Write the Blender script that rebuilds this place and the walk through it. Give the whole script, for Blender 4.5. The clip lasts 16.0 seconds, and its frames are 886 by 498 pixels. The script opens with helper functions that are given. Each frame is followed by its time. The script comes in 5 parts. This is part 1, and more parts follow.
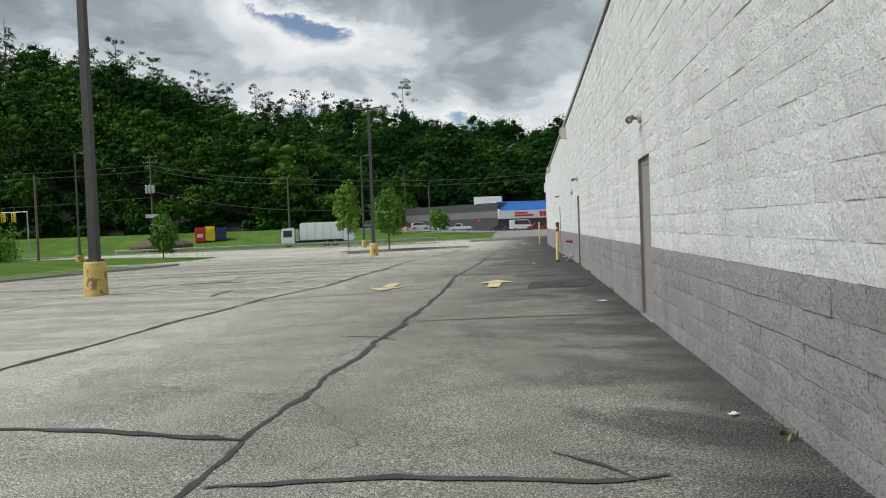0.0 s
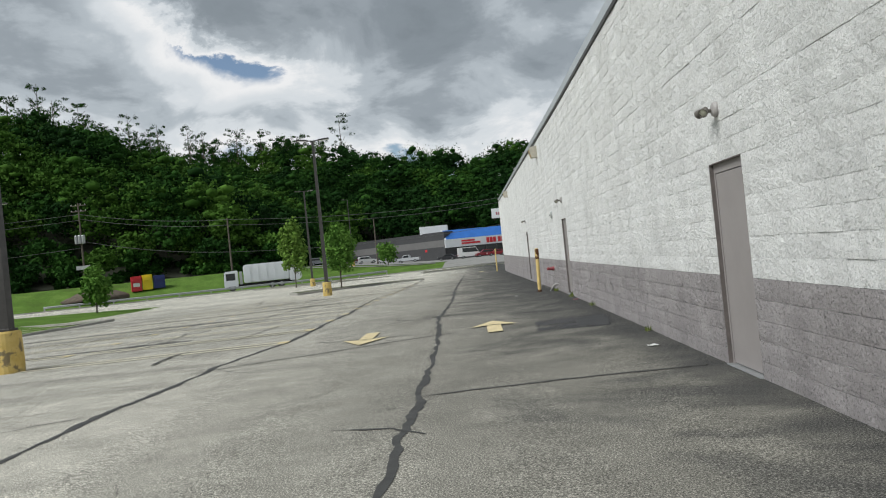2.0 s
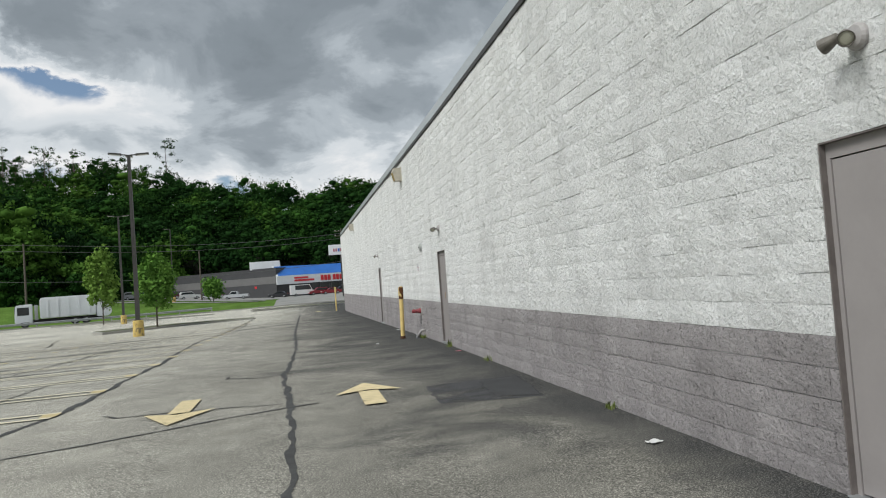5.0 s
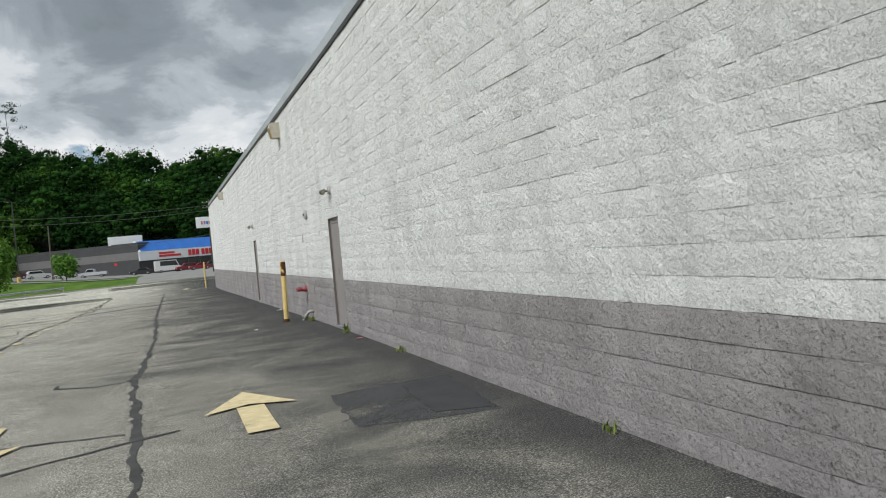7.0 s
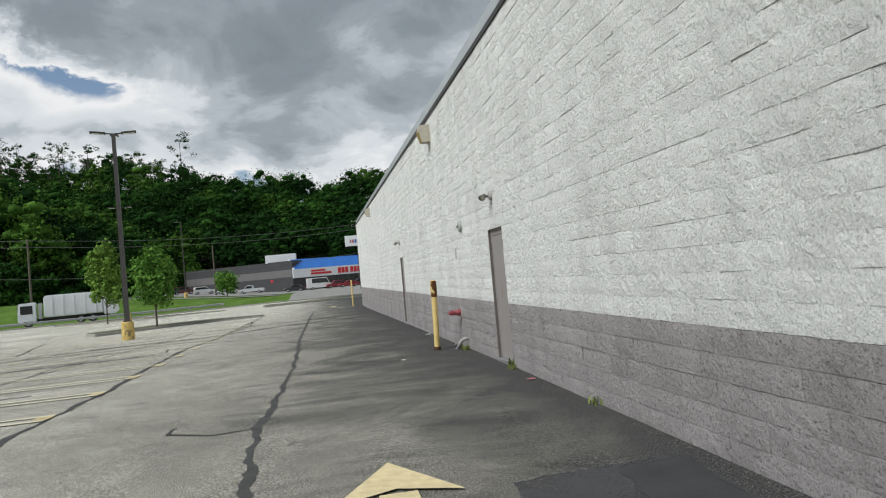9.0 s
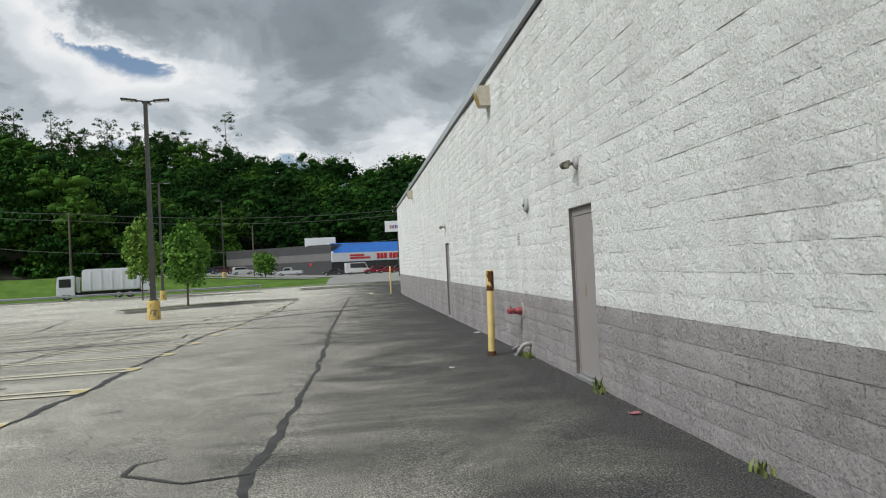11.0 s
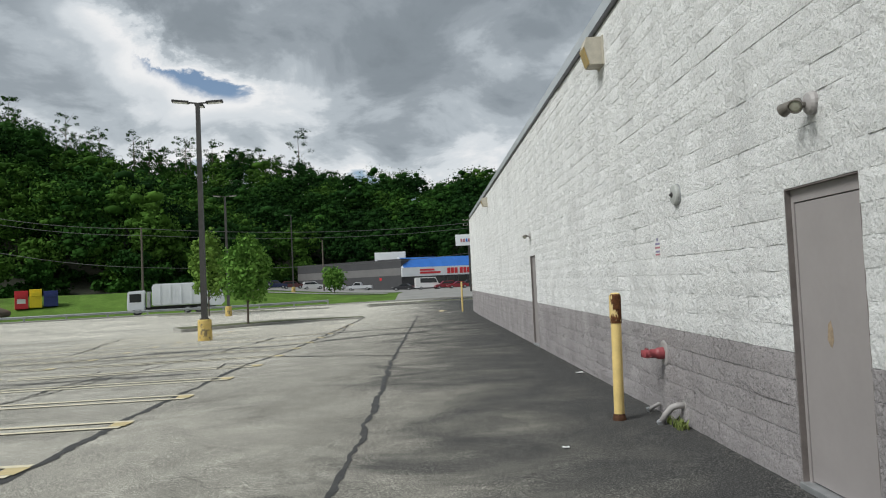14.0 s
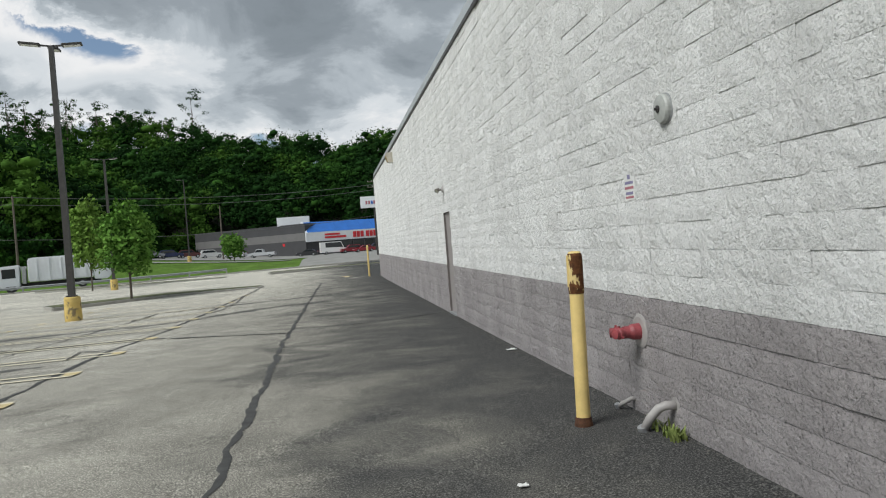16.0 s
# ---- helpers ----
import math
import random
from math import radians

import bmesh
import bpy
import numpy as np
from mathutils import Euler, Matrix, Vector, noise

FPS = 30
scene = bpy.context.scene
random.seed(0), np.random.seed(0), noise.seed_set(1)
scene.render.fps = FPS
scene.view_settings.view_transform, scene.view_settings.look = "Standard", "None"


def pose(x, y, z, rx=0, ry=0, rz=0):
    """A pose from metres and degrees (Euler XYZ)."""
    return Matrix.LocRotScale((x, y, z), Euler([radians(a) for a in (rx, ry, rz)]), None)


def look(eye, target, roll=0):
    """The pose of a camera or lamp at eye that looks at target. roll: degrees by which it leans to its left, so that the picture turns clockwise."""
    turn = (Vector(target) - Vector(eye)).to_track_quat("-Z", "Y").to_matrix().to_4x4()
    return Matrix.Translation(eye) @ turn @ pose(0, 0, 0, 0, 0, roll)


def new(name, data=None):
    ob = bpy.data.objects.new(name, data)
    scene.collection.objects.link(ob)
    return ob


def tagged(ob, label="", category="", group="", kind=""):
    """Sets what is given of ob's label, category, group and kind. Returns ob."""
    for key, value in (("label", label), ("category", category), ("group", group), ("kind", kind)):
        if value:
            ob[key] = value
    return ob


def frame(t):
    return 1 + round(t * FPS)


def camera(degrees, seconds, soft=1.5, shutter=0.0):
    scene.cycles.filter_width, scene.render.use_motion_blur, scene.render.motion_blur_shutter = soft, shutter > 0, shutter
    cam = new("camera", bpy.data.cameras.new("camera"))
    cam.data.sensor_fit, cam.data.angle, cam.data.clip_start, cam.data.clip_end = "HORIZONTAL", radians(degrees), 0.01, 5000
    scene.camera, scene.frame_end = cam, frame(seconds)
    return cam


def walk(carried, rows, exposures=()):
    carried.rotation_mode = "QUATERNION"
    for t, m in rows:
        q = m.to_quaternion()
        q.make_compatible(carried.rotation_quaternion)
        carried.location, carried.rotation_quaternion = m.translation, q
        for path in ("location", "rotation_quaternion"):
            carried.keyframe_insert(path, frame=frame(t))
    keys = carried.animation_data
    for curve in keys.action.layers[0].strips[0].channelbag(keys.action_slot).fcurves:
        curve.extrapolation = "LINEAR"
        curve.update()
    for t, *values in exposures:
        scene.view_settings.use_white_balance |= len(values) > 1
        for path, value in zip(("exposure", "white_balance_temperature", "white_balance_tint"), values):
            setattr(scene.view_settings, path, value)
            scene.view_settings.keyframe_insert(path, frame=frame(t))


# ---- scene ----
cam = camera(62.3, 16.0, soft=1.1)
PATH = [
    (0, (-1.642, -24.392, 1.317), (-1.879, -22.407, 1.261), -2.2),
    (0.5, (-2.059, -23.815, 1.367), (-2.225, -21.822, 1.337), -3.7),
    (1, (-2.35, -23.187, 1.421), (-2.561, -21.198, 1.438), -6.5),
    (1.5, (-2.606, -22.475, 1.453), (-2.86, -20.491, 1.491), -5.9),
    (2, (-2.826, -21.753, 1.51), (-2.906, -19.754, 1.526), -5.8),
    (2.5, (-2.942, -21.033, 1.487), (-2.921, -19.033, 1.477), -4.8),
    (3, (-3.092, -20.272, 1.509), (-2.918, -18.28, 1.514), -3.4),
    (5.5, (-3.413, -16.726, 1.521), (-2.977, -14.776, 1.603), -5.2),
    (6, (-3.378, -16.039, 1.525), (-2.835, -14.114, 1.554), -6.4),
    (6.5, (-3.341, -15.256, 1.557), (-2.661, -13.375, 1.55), -6.8),
    (7, (-3.229, -14.53, 1.557), (-2.531, -12.656, 1.533), -5.3),
    (7.5, (-3.141, -13.771, 1.548), (-2.482, -11.883, 1.54), -3.5),
    (8, (-2.995, -13.156, 1.554), (-2.408, -11.244, 1.58), -4.6),
    (8.5, (-3.029, -12.457, 1.56), (-2.623, -10.5, 1.632), -4.7),
    (9, (-2.978, -11.745, 1.567), (-2.647, -9.773, 1.629), -5.1),
    (9.5, (-2.932, -11.014, 1.559), (-2.666, -9.032, 1.611), -3.8),
    (12, (-2.847, -7.462, 1.568), (-2.632, -5.474, 1.607), -2.9),
    (12.5, (-2.825, -6.767, 1.609), (-2.618, -4.778, 1.658), -4.9),
    (13, (-2.838, -6.051, 1.623), (-2.682, -4.058, 1.697), -4.8),
    (13.5, (-2.875, -5.428, 1.63), (-2.745, -3.434, 1.694), -5.1),
    (14, (-2.811, -4.705, 1.638), (-2.776, -2.707, 1.727), -2.7),
    (14.5, (-2.799, -3.973, 1.658), (-2.714, -1.977, 1.75), -1.6),
    (15, (-2.702, -3.281, 1.633), (-2.524, -1.289, 1.67), -3.9),
    (15.5, (-2.666, -2.584, 1.613), (-2.458, -0.595, 1.581), -3.6),
    (16, (-2.633, -2.003, 1.604), (-2.351, -0.023, 1.576), -4.4),
]
walk(cam, [(t, look(eye, target, roll)) for t, eye, target, roll in PATH])


# ---- world, sun ----
SUN_ELEV, SUN_AZ = 48.0, 242.0   # azimuth clockwise from +y

RIFT = ((-0.554, 1.205), (-0.437, 1.453))


def make_world():
    w = bpy.data.worlds.new("sky")
    scene.world = w
    w.use_nodes = True
    nt = w.node_tree
    nt.nodes.clear()
    N, L = nt.nodes.new, nt.links.new
    out, bg = N("ShaderNodeOutputWorld"), N("ShaderNodeBackground")
    sky = N("ShaderNodeTexSky")
    sky.sky_type = "NISHITA"
    sky.sun_disc = False
    sky.sun_elevation, sky.sun_rotation = radians(SUN_ELEV), radians(SUN_AZ)
    skys = N("ShaderNodeVectorMath")
    skys.operation = "SCALE"
    skys.inputs[3].default_value = 0.12
    L(sky.outputs[0], skys.inputs[0])
    tc, sep = N("ShaderNodeTexCoord"), N("ShaderNodeSeparateXYZ")
    L(tc.outputs["Generated"], sep.inputs[0])

    def m(op, a, b=None, c=None, clamp=False):
        n = N("ShaderNodeMath")
        n.operation, n.use_clamp = op, clamp
        for i, v in enumerate((a, b, c)):
            if v is None:
                continue
            if isinstance(v, (int, float)):
                n.inputs[i].default_value = v
            else:
                L(v, n.inputs[i])
        return n.outputs[0]
    zz = m("ADD", m("MAXIMUM", sep.outputs[2], 0.0), 0.38)
    comb = N("ShaderNodeCombineXYZ")
    L(m("DIVIDE", sep.outputs[0], zz), comb.inputs[0])
    L(m("DIVIDE", sep.outputs[1], zz), comb.inputs[1])
    comb.inputs[2].default_value = 3.7

    def noise_tex(scale, detail, rough, off):
        mp = N("ShaderNodeVectorMath")
        mp.operation = "ADD"
        mp.inputs[1].default_value = off
        L(comb.outputs[0], mp.inputs[0])
        n = N("ShaderNodeTexNoise")
        n.inputs["Scale"].default_value, n.inputs["Detail"].default_value = scale, detail
        n.inputs["Roughness"].default_value = rough
        n.inputs["Distortion"].default_value = 0.35
        L(mp.outputs[0], n.inputs["Vector"])
        return n.outputs[0]

    def ramp(fac, stops):
        r = N("ShaderNodeValToRGB")
        r.color_ramp.interpolation = "EASE"
        els = r.color_ramp.elements
        while len(els) < len(stops):
            els.new(0.5)
        for e, (p, c) in zip(els, stops):
            e.position, e.color = p, (*c, 1)
        L(fac, r.inputs[0])
        return r.outputs[0]
    body = noise_tex(1.5, 9, 0.48, (4.1, 2.3, 0))
    fine = noise_tex(4.6, 10, 0.61, (7.3, 1.2, 0))
    lift = m("MULTIPLY", m("SUBTRACT", m("MINIMUM", sep.outputs[2], 0.32), 0.215), 0.75)
    mixv = m("ADD", m("ADD", m("MULTIPLY", body, 0.66), m("MULTIPLY", fine, 0.34)), lift)
    # one ragged rift between two banks of cloud
    px, py = m("DIVIDE", sep.outputs[0], zz), m("DIVIDE", sep.outputs[1], zz)
    (ax, ay), (bx, by) = RIFT
    ln = math.hypot(bx - ax, by - ay)
    ux, uy = (bx - ax) / ln, (by - ay) / ln
    dx, dy = m("SUBTRACT", px, ax), m("SUBTRACT", py, ay)
    along = m("ADD", m("MULTIPLY", dx, ux), m("MULTIPLY", dy, uy))
    over = m("SUBTRACT", along, m("MINIMUM", m("MAXIMUM", along, 0.0), ln))
    side = m("SUBTRACT", m("MULTIPLY", dx, uy), m("MULTIPLY", dy, ux))
    side = m("ADD", side, m("MULTIPLY", m("SUBTRACT", fine, 0.5), 0.42))
    far = m("SQRT", m("ADD", m("MULTIPLY", over, over), m("MULTIPLY", side, side)))
    mixv = m("SUBTRACT", mixv, m("MULTIPLY", m("SUBTRACT", 1.0, m("DIVIDE", far, 0.125), clamp=True), 0.165))
    mixv = m("ADD", m("MULTIPLY", m("SUBTRACT", mixv, 0.5), 1.2), 0.478)
    cloud = ramp(mixv, [(0.34, (1.0, 1.01, 1.02)), (0.42, (0.78, 0.83, 0.87)), (0.48, (0.52, 0.58, 0.63)), (0.54, (0.36, 0.41, 0.455)), (0.60, (0.285, 0.33, 0.37)), (0.68, (0.245, 0.285, 0.32)), (0.78, (0.29, 0.335, 0.375))])
    cover = ramp(mixv, [(0.29, (0, 0, 0)), (0.345, (1, 1, 1))])
    mx = N("ShaderNodeMix")
    mx.data_type = "RGBA"
    L(cover, mx.inputs[0])
    L(skys.outputs[0], mx.inputs[6])
    L(cloud, mx.inputs[7])
    L(mx.outputs[2], bg.inputs[0])
    bg.inputs[1].default_value = 0.85
    L(bg.outputs[0], out.inputs[0])


make_world()
sun = new("sun", bpy.data.lights.new("sun", "SUN"))
sun.data.energy, sun.data.angle, sun.data.color = 3.2, radians(28), (0.985, 1.0, 0.975)
_e, _a = radians(SUN_ELEV), radians(SUN_AZ)
_d = Vector((math.sin(_a) * math.cos(_e), math.cos(_a) * math.cos(_e), math.sin(_e)))
sun.matrix_world = look(_d * 60, (0, 0, 0))
scene.view_settings.exposure = 0.0

# ---- materials ----


class Nodes:
    """Small helper round a material's node tree."""

    def __init__(self, name):
        self.mat = bpy.data.materials.new(name)
        self.mat.use_nodes = True
        self.nt = self.mat.node_tree
        self.bsdf = self.nt.nodes["Principled BSDF"]
        self.tc = self.nt.nodes.new("ShaderNodeTexCoord")

    def node(self, kind):
        return self.nt.nodes.new(kind)

    def link(self, a, b):
        self.nt.links.new(a, b)

    def noise(self, scale, detail=4, rough=0.55, coord="Object", stretch=(1, 1, 1), off=(0, 0, 0), dist=0.0):
        mp = self.node("ShaderNodeMapping")
        mp.inputs["Scale"].default_value = stretch
        mp.inputs["Location"].default_value = off
        if coord == "World":
            self.link(self.node("ShaderNodeNewGeometry").outputs["Position"], mp.inputs[0])
        else:
            self.link(self.tc.outputs[coord], mp.inputs[0])
        n = self.node("ShaderNodeTexNoise")
        n.inputs["Scale"].default_value, n.inputs["Detail"].default_value = scale, detail
        n.inputs["Roughness"].default_value, n.inputs["Distortion"].default_value = rough, dist
        self.link(mp.outputs[0], n.inputs["Vector"])
        return n.outputs[0]

    def ramp(self, fac, stops):
        r = self.node("ShaderNodeValToRGB")
        els = r.color_ramp.elements
        while len(els) < len(stops):
            els.new(0.5)
        for e, (p, c) in zip(els, stops):
            c = (c, c, c) if isinstance(c, (int, float)) else c
            e.position, e.color = p, (*c, 1)
        self.link(fac, r.inputs[0])
        return r.outputs[0]

    def mix(self, fac, a, b, mode="MIX"):
        n = self.node("ShaderNodeMix")
        n.data_type, n.blend_type = "RGBA", mode
        for v, i in ((fac, 0), (a, 6), (b, 7)):
            if isinstance(v, (int, float)):
                n.inputs[i].default_value = v if i == 0 else (v, v, v, 1)
            elif isinstance(v, tuple):
                n.inputs[i].default_value = (*v, 1)
            else:
                self.link(v, n.inputs[i])
        return n.outputs[2]

    def math(self, op, a, b=0.0, clamp=False):
        n = self.node("ShaderNodeMath")
        n.operation, n.use_clamp = op, clamp
        for i, v in enumerate((a, b)):
            if isinstance(v, (int, float)):
                n.inputs[i].default_value = v
            else:
                self.link(v, n.inputs[i])
        return n.outputs[0]

    def bump(self, height, strength=0.3, distance=0.01, prev=None):
        b = self.node("ShaderNodeBump")
        b.inputs["Strength"].default_value, b.inputs["Distance"].default_value = strength, distance
        self.link(height, b.inputs["Height"])
        if prev is not None:
            self.link(prev, b.inputs["Normal"])
        self.link(b.outputs[0], self.bsdf.inputs["Normal"])
        return b.outputs[0]

    def colour(self, c):
        self.link(c, self.bsdf.inputs["Base Color"])

    def finish(self, rough=0.7, metal=0.0, spec=0.5):
        self.bsdf.inputs["Roughness"].default_value = rough
        self.bsdf.inputs["Metallic"].default_value = metal
        self.bsdf.inputs["Specular IOR Level"].default_value = spec
        return self.mat

    def position(self):
        g = self.node("ShaderNodeNewGeometry")
        s = self.node("ShaderNodeSeparateXYZ")
        self.link(g.outputs["Position"], s.inputs[0])
        return s.outputs


def plain(name, col, rough=0.6, metal=0.0, var=0.18, scale=6.0, bump=0.0, spec=0.5):
    """A paint, metal or plastic with stains at two scales."""
    n = Nodes(name)
    lo = tuple(v * (1 - var) for v in col)
    hi = tuple(min(1, v * (1 + var)) for v in col)
    a = n.ramp(n.noise(scale, 5), [(0.3, lo), (0.7, hi)])
    b = n.ramp(n.noise(scale * 9, 3), [(0.3, 1 - var * 0.5), (0.7, 1.0)])
    n.colour(n.mix(1.0, a, b, "MULTIPLY"))
    if bump:
        n.bump(n.noise(scale * 12, 4), bump, 0.004)
    return n.finish(rough, metal, spec)


def asphalt_material():
    n = Nodes("old_asphalt")
    agg = n.math("ADD", n.math("MULTIPLY", n.noise(72, 2, 0.6), 0.6), n.math("MULTIPLY", n.noise(160, 2, 0.7, off=(2, 3, 1)), 0.4))
    col = n.ramp(agg, [(0.38, (0.060, 0.058, 0.052)), (0.46, (0.218, 0.208, 0.180)), (0.54, (0.352, 0.336, 0.292)), (0.62, (0.78, 0.74, 0.65))])
    big = n.ramp(n.noise(0.16, 5, 0.6), [(0.32, 0.86), (0.66, 1.12)])
    col = n.mix(1.0, col, big, "MULTIPLY")
    mid = n.ramp(n.noise(1.3, 5, 0.65, off=(5, 2, 0)), [(0.3, 0.84), (0.7, 1.06)])
    col = n.mix(1.0, col, mid, "MULTIPLY")
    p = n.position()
    # the wall's occlusion painted in: darker near the wall, paler over the stalls
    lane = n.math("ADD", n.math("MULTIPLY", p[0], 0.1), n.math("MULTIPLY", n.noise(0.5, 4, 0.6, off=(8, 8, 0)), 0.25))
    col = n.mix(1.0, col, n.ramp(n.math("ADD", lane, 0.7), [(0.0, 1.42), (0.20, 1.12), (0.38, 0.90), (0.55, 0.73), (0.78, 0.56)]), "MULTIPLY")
    # paler towards the far end of the lot
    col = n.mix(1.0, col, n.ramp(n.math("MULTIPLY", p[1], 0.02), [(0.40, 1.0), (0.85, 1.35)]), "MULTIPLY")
    # uneven multiplier, paler towards the near end of the lot
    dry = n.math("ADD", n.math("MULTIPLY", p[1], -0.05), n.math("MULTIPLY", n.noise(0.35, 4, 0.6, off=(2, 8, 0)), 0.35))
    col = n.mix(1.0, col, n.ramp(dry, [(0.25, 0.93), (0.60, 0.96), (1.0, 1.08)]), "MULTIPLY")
    # worn patches where the binder is gone and pale stone shows
    bare = n.math("ADD", n.math("MULTIPLY", n.noise(0.9, 6, 0.7, off=(4, 1, 0), dist=0.6), 0.75), n.math("MULTIPLY", n.noise(19, 3, 0.7), 0.25))
    col = n.mix(1.0, col, n.ramp(bare, [(0.40, 0.88), (0.50, 1.0), (0.60, 1.16)]), "MULTIPLY")
    # hairline cracks
    vor = n.node("ShaderNodeTexVoronoi")
    vor.feature = "DISTANCE_TO_EDGE"
    vor.inputs["Scale"].default_value = 0.42
    warp = n.node("ShaderNodeVectorMath")
    warp.operation = "ADD"
    n.link(n.tc.outputs["Object"], warp.inputs[0])
    wig = n.node("ShaderNodeVectorMath")
    wig.operation = "SCALE"
    wig.inputs[3].default_value = 0.55
    wn = n.node("ShaderNodeTexNoise")
    wn.inputs["Scale"].default_value, wn.inputs["Detail"].default_value = 1.6, 6
    n.link(n.tc.outputs["Object"], wn.inputs["Vector"])
    n.link(wn.outputs["Color"], wig.inputs[0])
    n.link(wig.outputs[0], warp.inputs[1])
    n.link(warp.outputs[0], vor.inputs["Vector"])
    hair = n.ramp(vor.outputs["Distance"], [(0.0, 1.0), (0.0045, 0.0)])
    some = n.ramp(n.noise(0.33, 3, 0.5, off=(6, 6, 0)), [(0.50, 0.0), (0.58, 0.75)])
    col = n.mix(n.math("MULTIPLY", hair, some), col, (0.05, 0.049, 0.046))
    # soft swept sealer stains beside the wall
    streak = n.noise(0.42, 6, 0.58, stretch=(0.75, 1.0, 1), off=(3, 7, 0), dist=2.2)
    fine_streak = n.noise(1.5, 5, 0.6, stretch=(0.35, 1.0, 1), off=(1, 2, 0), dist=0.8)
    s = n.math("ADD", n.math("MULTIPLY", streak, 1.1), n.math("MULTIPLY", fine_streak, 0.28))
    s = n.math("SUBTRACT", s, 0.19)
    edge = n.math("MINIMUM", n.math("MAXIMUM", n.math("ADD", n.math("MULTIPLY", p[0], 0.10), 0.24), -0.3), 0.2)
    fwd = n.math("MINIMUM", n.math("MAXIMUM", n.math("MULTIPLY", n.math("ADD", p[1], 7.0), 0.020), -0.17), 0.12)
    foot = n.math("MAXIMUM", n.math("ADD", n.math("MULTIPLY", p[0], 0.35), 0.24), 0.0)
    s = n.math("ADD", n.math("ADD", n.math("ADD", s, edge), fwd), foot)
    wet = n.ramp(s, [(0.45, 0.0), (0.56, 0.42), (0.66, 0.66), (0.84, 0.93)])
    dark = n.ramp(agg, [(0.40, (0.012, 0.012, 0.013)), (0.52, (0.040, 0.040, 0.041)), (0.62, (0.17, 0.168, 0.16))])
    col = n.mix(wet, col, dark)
    # faint wear bands across the stalls
    band = n.noise(1.0, 4, 0.6, stretch=(0.05, 0.9, 1), off=(1, 3, 0))
    bands = n.ramp(band, [(0.47, 1.0), (0.56, 0.84), (0.66, 0.66)])
    stall = n.ramp(n.math("MULTIPLY", p[0], -0.1), [(0.66, 0.0), (0.86, 1.0)])
    col = n.mix(stall, col, n.mix(1.0, col, bands, "MULTIPLY"))
    n.colour(col)
    n.bump(agg, 0.6, 0.007)
    return n.finish(0.9, 0, 0.25)


def block_material(name, base, lo, hi, chip):
    n = Nodes(name)
    a = n.ramp(n.noise(1.1, 6, 0.6, "World", stretch=(1, 1, 0.6)), [(0.3, lo), (0.7, hi)])
    pores = n.ramp(n.noise(40, 6, 0.75, "World"), [(0.34, chip), (0.47, 1.0), (0.66, 1.06)])
    col = n.mix(1.0, a, pores, "MULTIPLY")
    # faint grime caught in the rough face
    grime = n.math("ADD", n.math("MULTIPLY", n.noise(0.7, 5, 0.65, "World", off=(0, 3, 7)), 0.6), n.math("MULTIPLY", n.noise(13, 4, 0.7, "World"), 0.4))
    col = n.mix(n.ramp(grime, [(0.50, 0.0), (0.68, 0.34)]), col, n.mix(1.0, col, (0.70, 0.68, 0.68), "MULTIPLY"))
    oi = n.node("ShaderNodeNewGeometry")
    var = n.ramp(oi.outputs["Random Per Island"], [(0.0, 0.93), (1.0, 1.04)])
    col = n.mix(1.0, col, var, "MULTIPLY")
    streaks = n.ramp(n.noise(2.2, 4, 0.6, "World", stretch=(1, 1, 0.12), off=(0, 9, 0)), [(0.5, 1.0), (0.8, 0.86)])
    n.colour(n.mix(1.0, col, streaks, "MULTIPLY"))
    lumps = n.bump(n.noise(9, 4, 0.6, "World", off=(3, 5, 1)), 0.8, 0.035)
    b = n.bump(n.noise(26, 6, 0.66, "World"), 1.0, 0.028, lumps)
    n.bump(n.noise(60, 4, 0.7, "World"), 0.8, 0.013, b)
    return n.finish(0.85, 0, 0.25)


def leaf_material(name, lo, hi, scale=0.10):
    n = Nodes(name)
    c = n.ramp(n.noise(scale, 3, 0.6), [(0.3, lo), (0.7, hi)])
    g = n.node("ShaderNodeNewGeometry")
    v = n.ramp(g.outputs["Random Per Island"], [(0.0, 0.78), (0.6, 1.0), (1.0, 1.25)])
    n.colour(n.mix(1.0, c, v, "MULTIPLY"))
    return n.finish(0.85, 0, 0.06)


def grass_material():
    n = Nodes("grass_ground")
    c = n.ramp(n.noise(0.35, 6, 0.65), [(0.28, (0.088, 0.135, 0.034)), (0.5, (0.105, 0.19, 0.036)), (0.72, (0.16, 0.26, 0.058))])
    f = n.ramp(n.noise(9, 4, 0.7), [(0.3, 0.6), (0.7, 1.2)])
    n.colour(n.mix(1.0, c, f, "MULTIPLY"))
    n.bump(n.noise(14, 4, 0.7), 0.8, 0.05)
    return n.finish(0.95, 0, 0.05)


def worn_paint(name, col):
    """Road paint, worn through in specks and patches by transparency."""
    n = Nodes(name)
    n.colour(n.ramp(n.noise(9, 5), [(0.3, tuple(v * 0.75 for v in col)), (0.7, col)]))
    wear = n.math("ADD", n.math("MULTIPLY", n.noise(85, 3, 0.7), 0.6), n.math("MULTIPLY", n.noise(2.2, 5, 0.65), 0.6))
    n.link(n.ramp(wear, [(0.41, 0.0), (0.50, 1.0)]), n.bsdf.inputs["Alpha"])
    n.bump(n.noise(85, 3, 0.7), 0.4, 0.005)
    return n.finish(0.8, 0, 0.3)


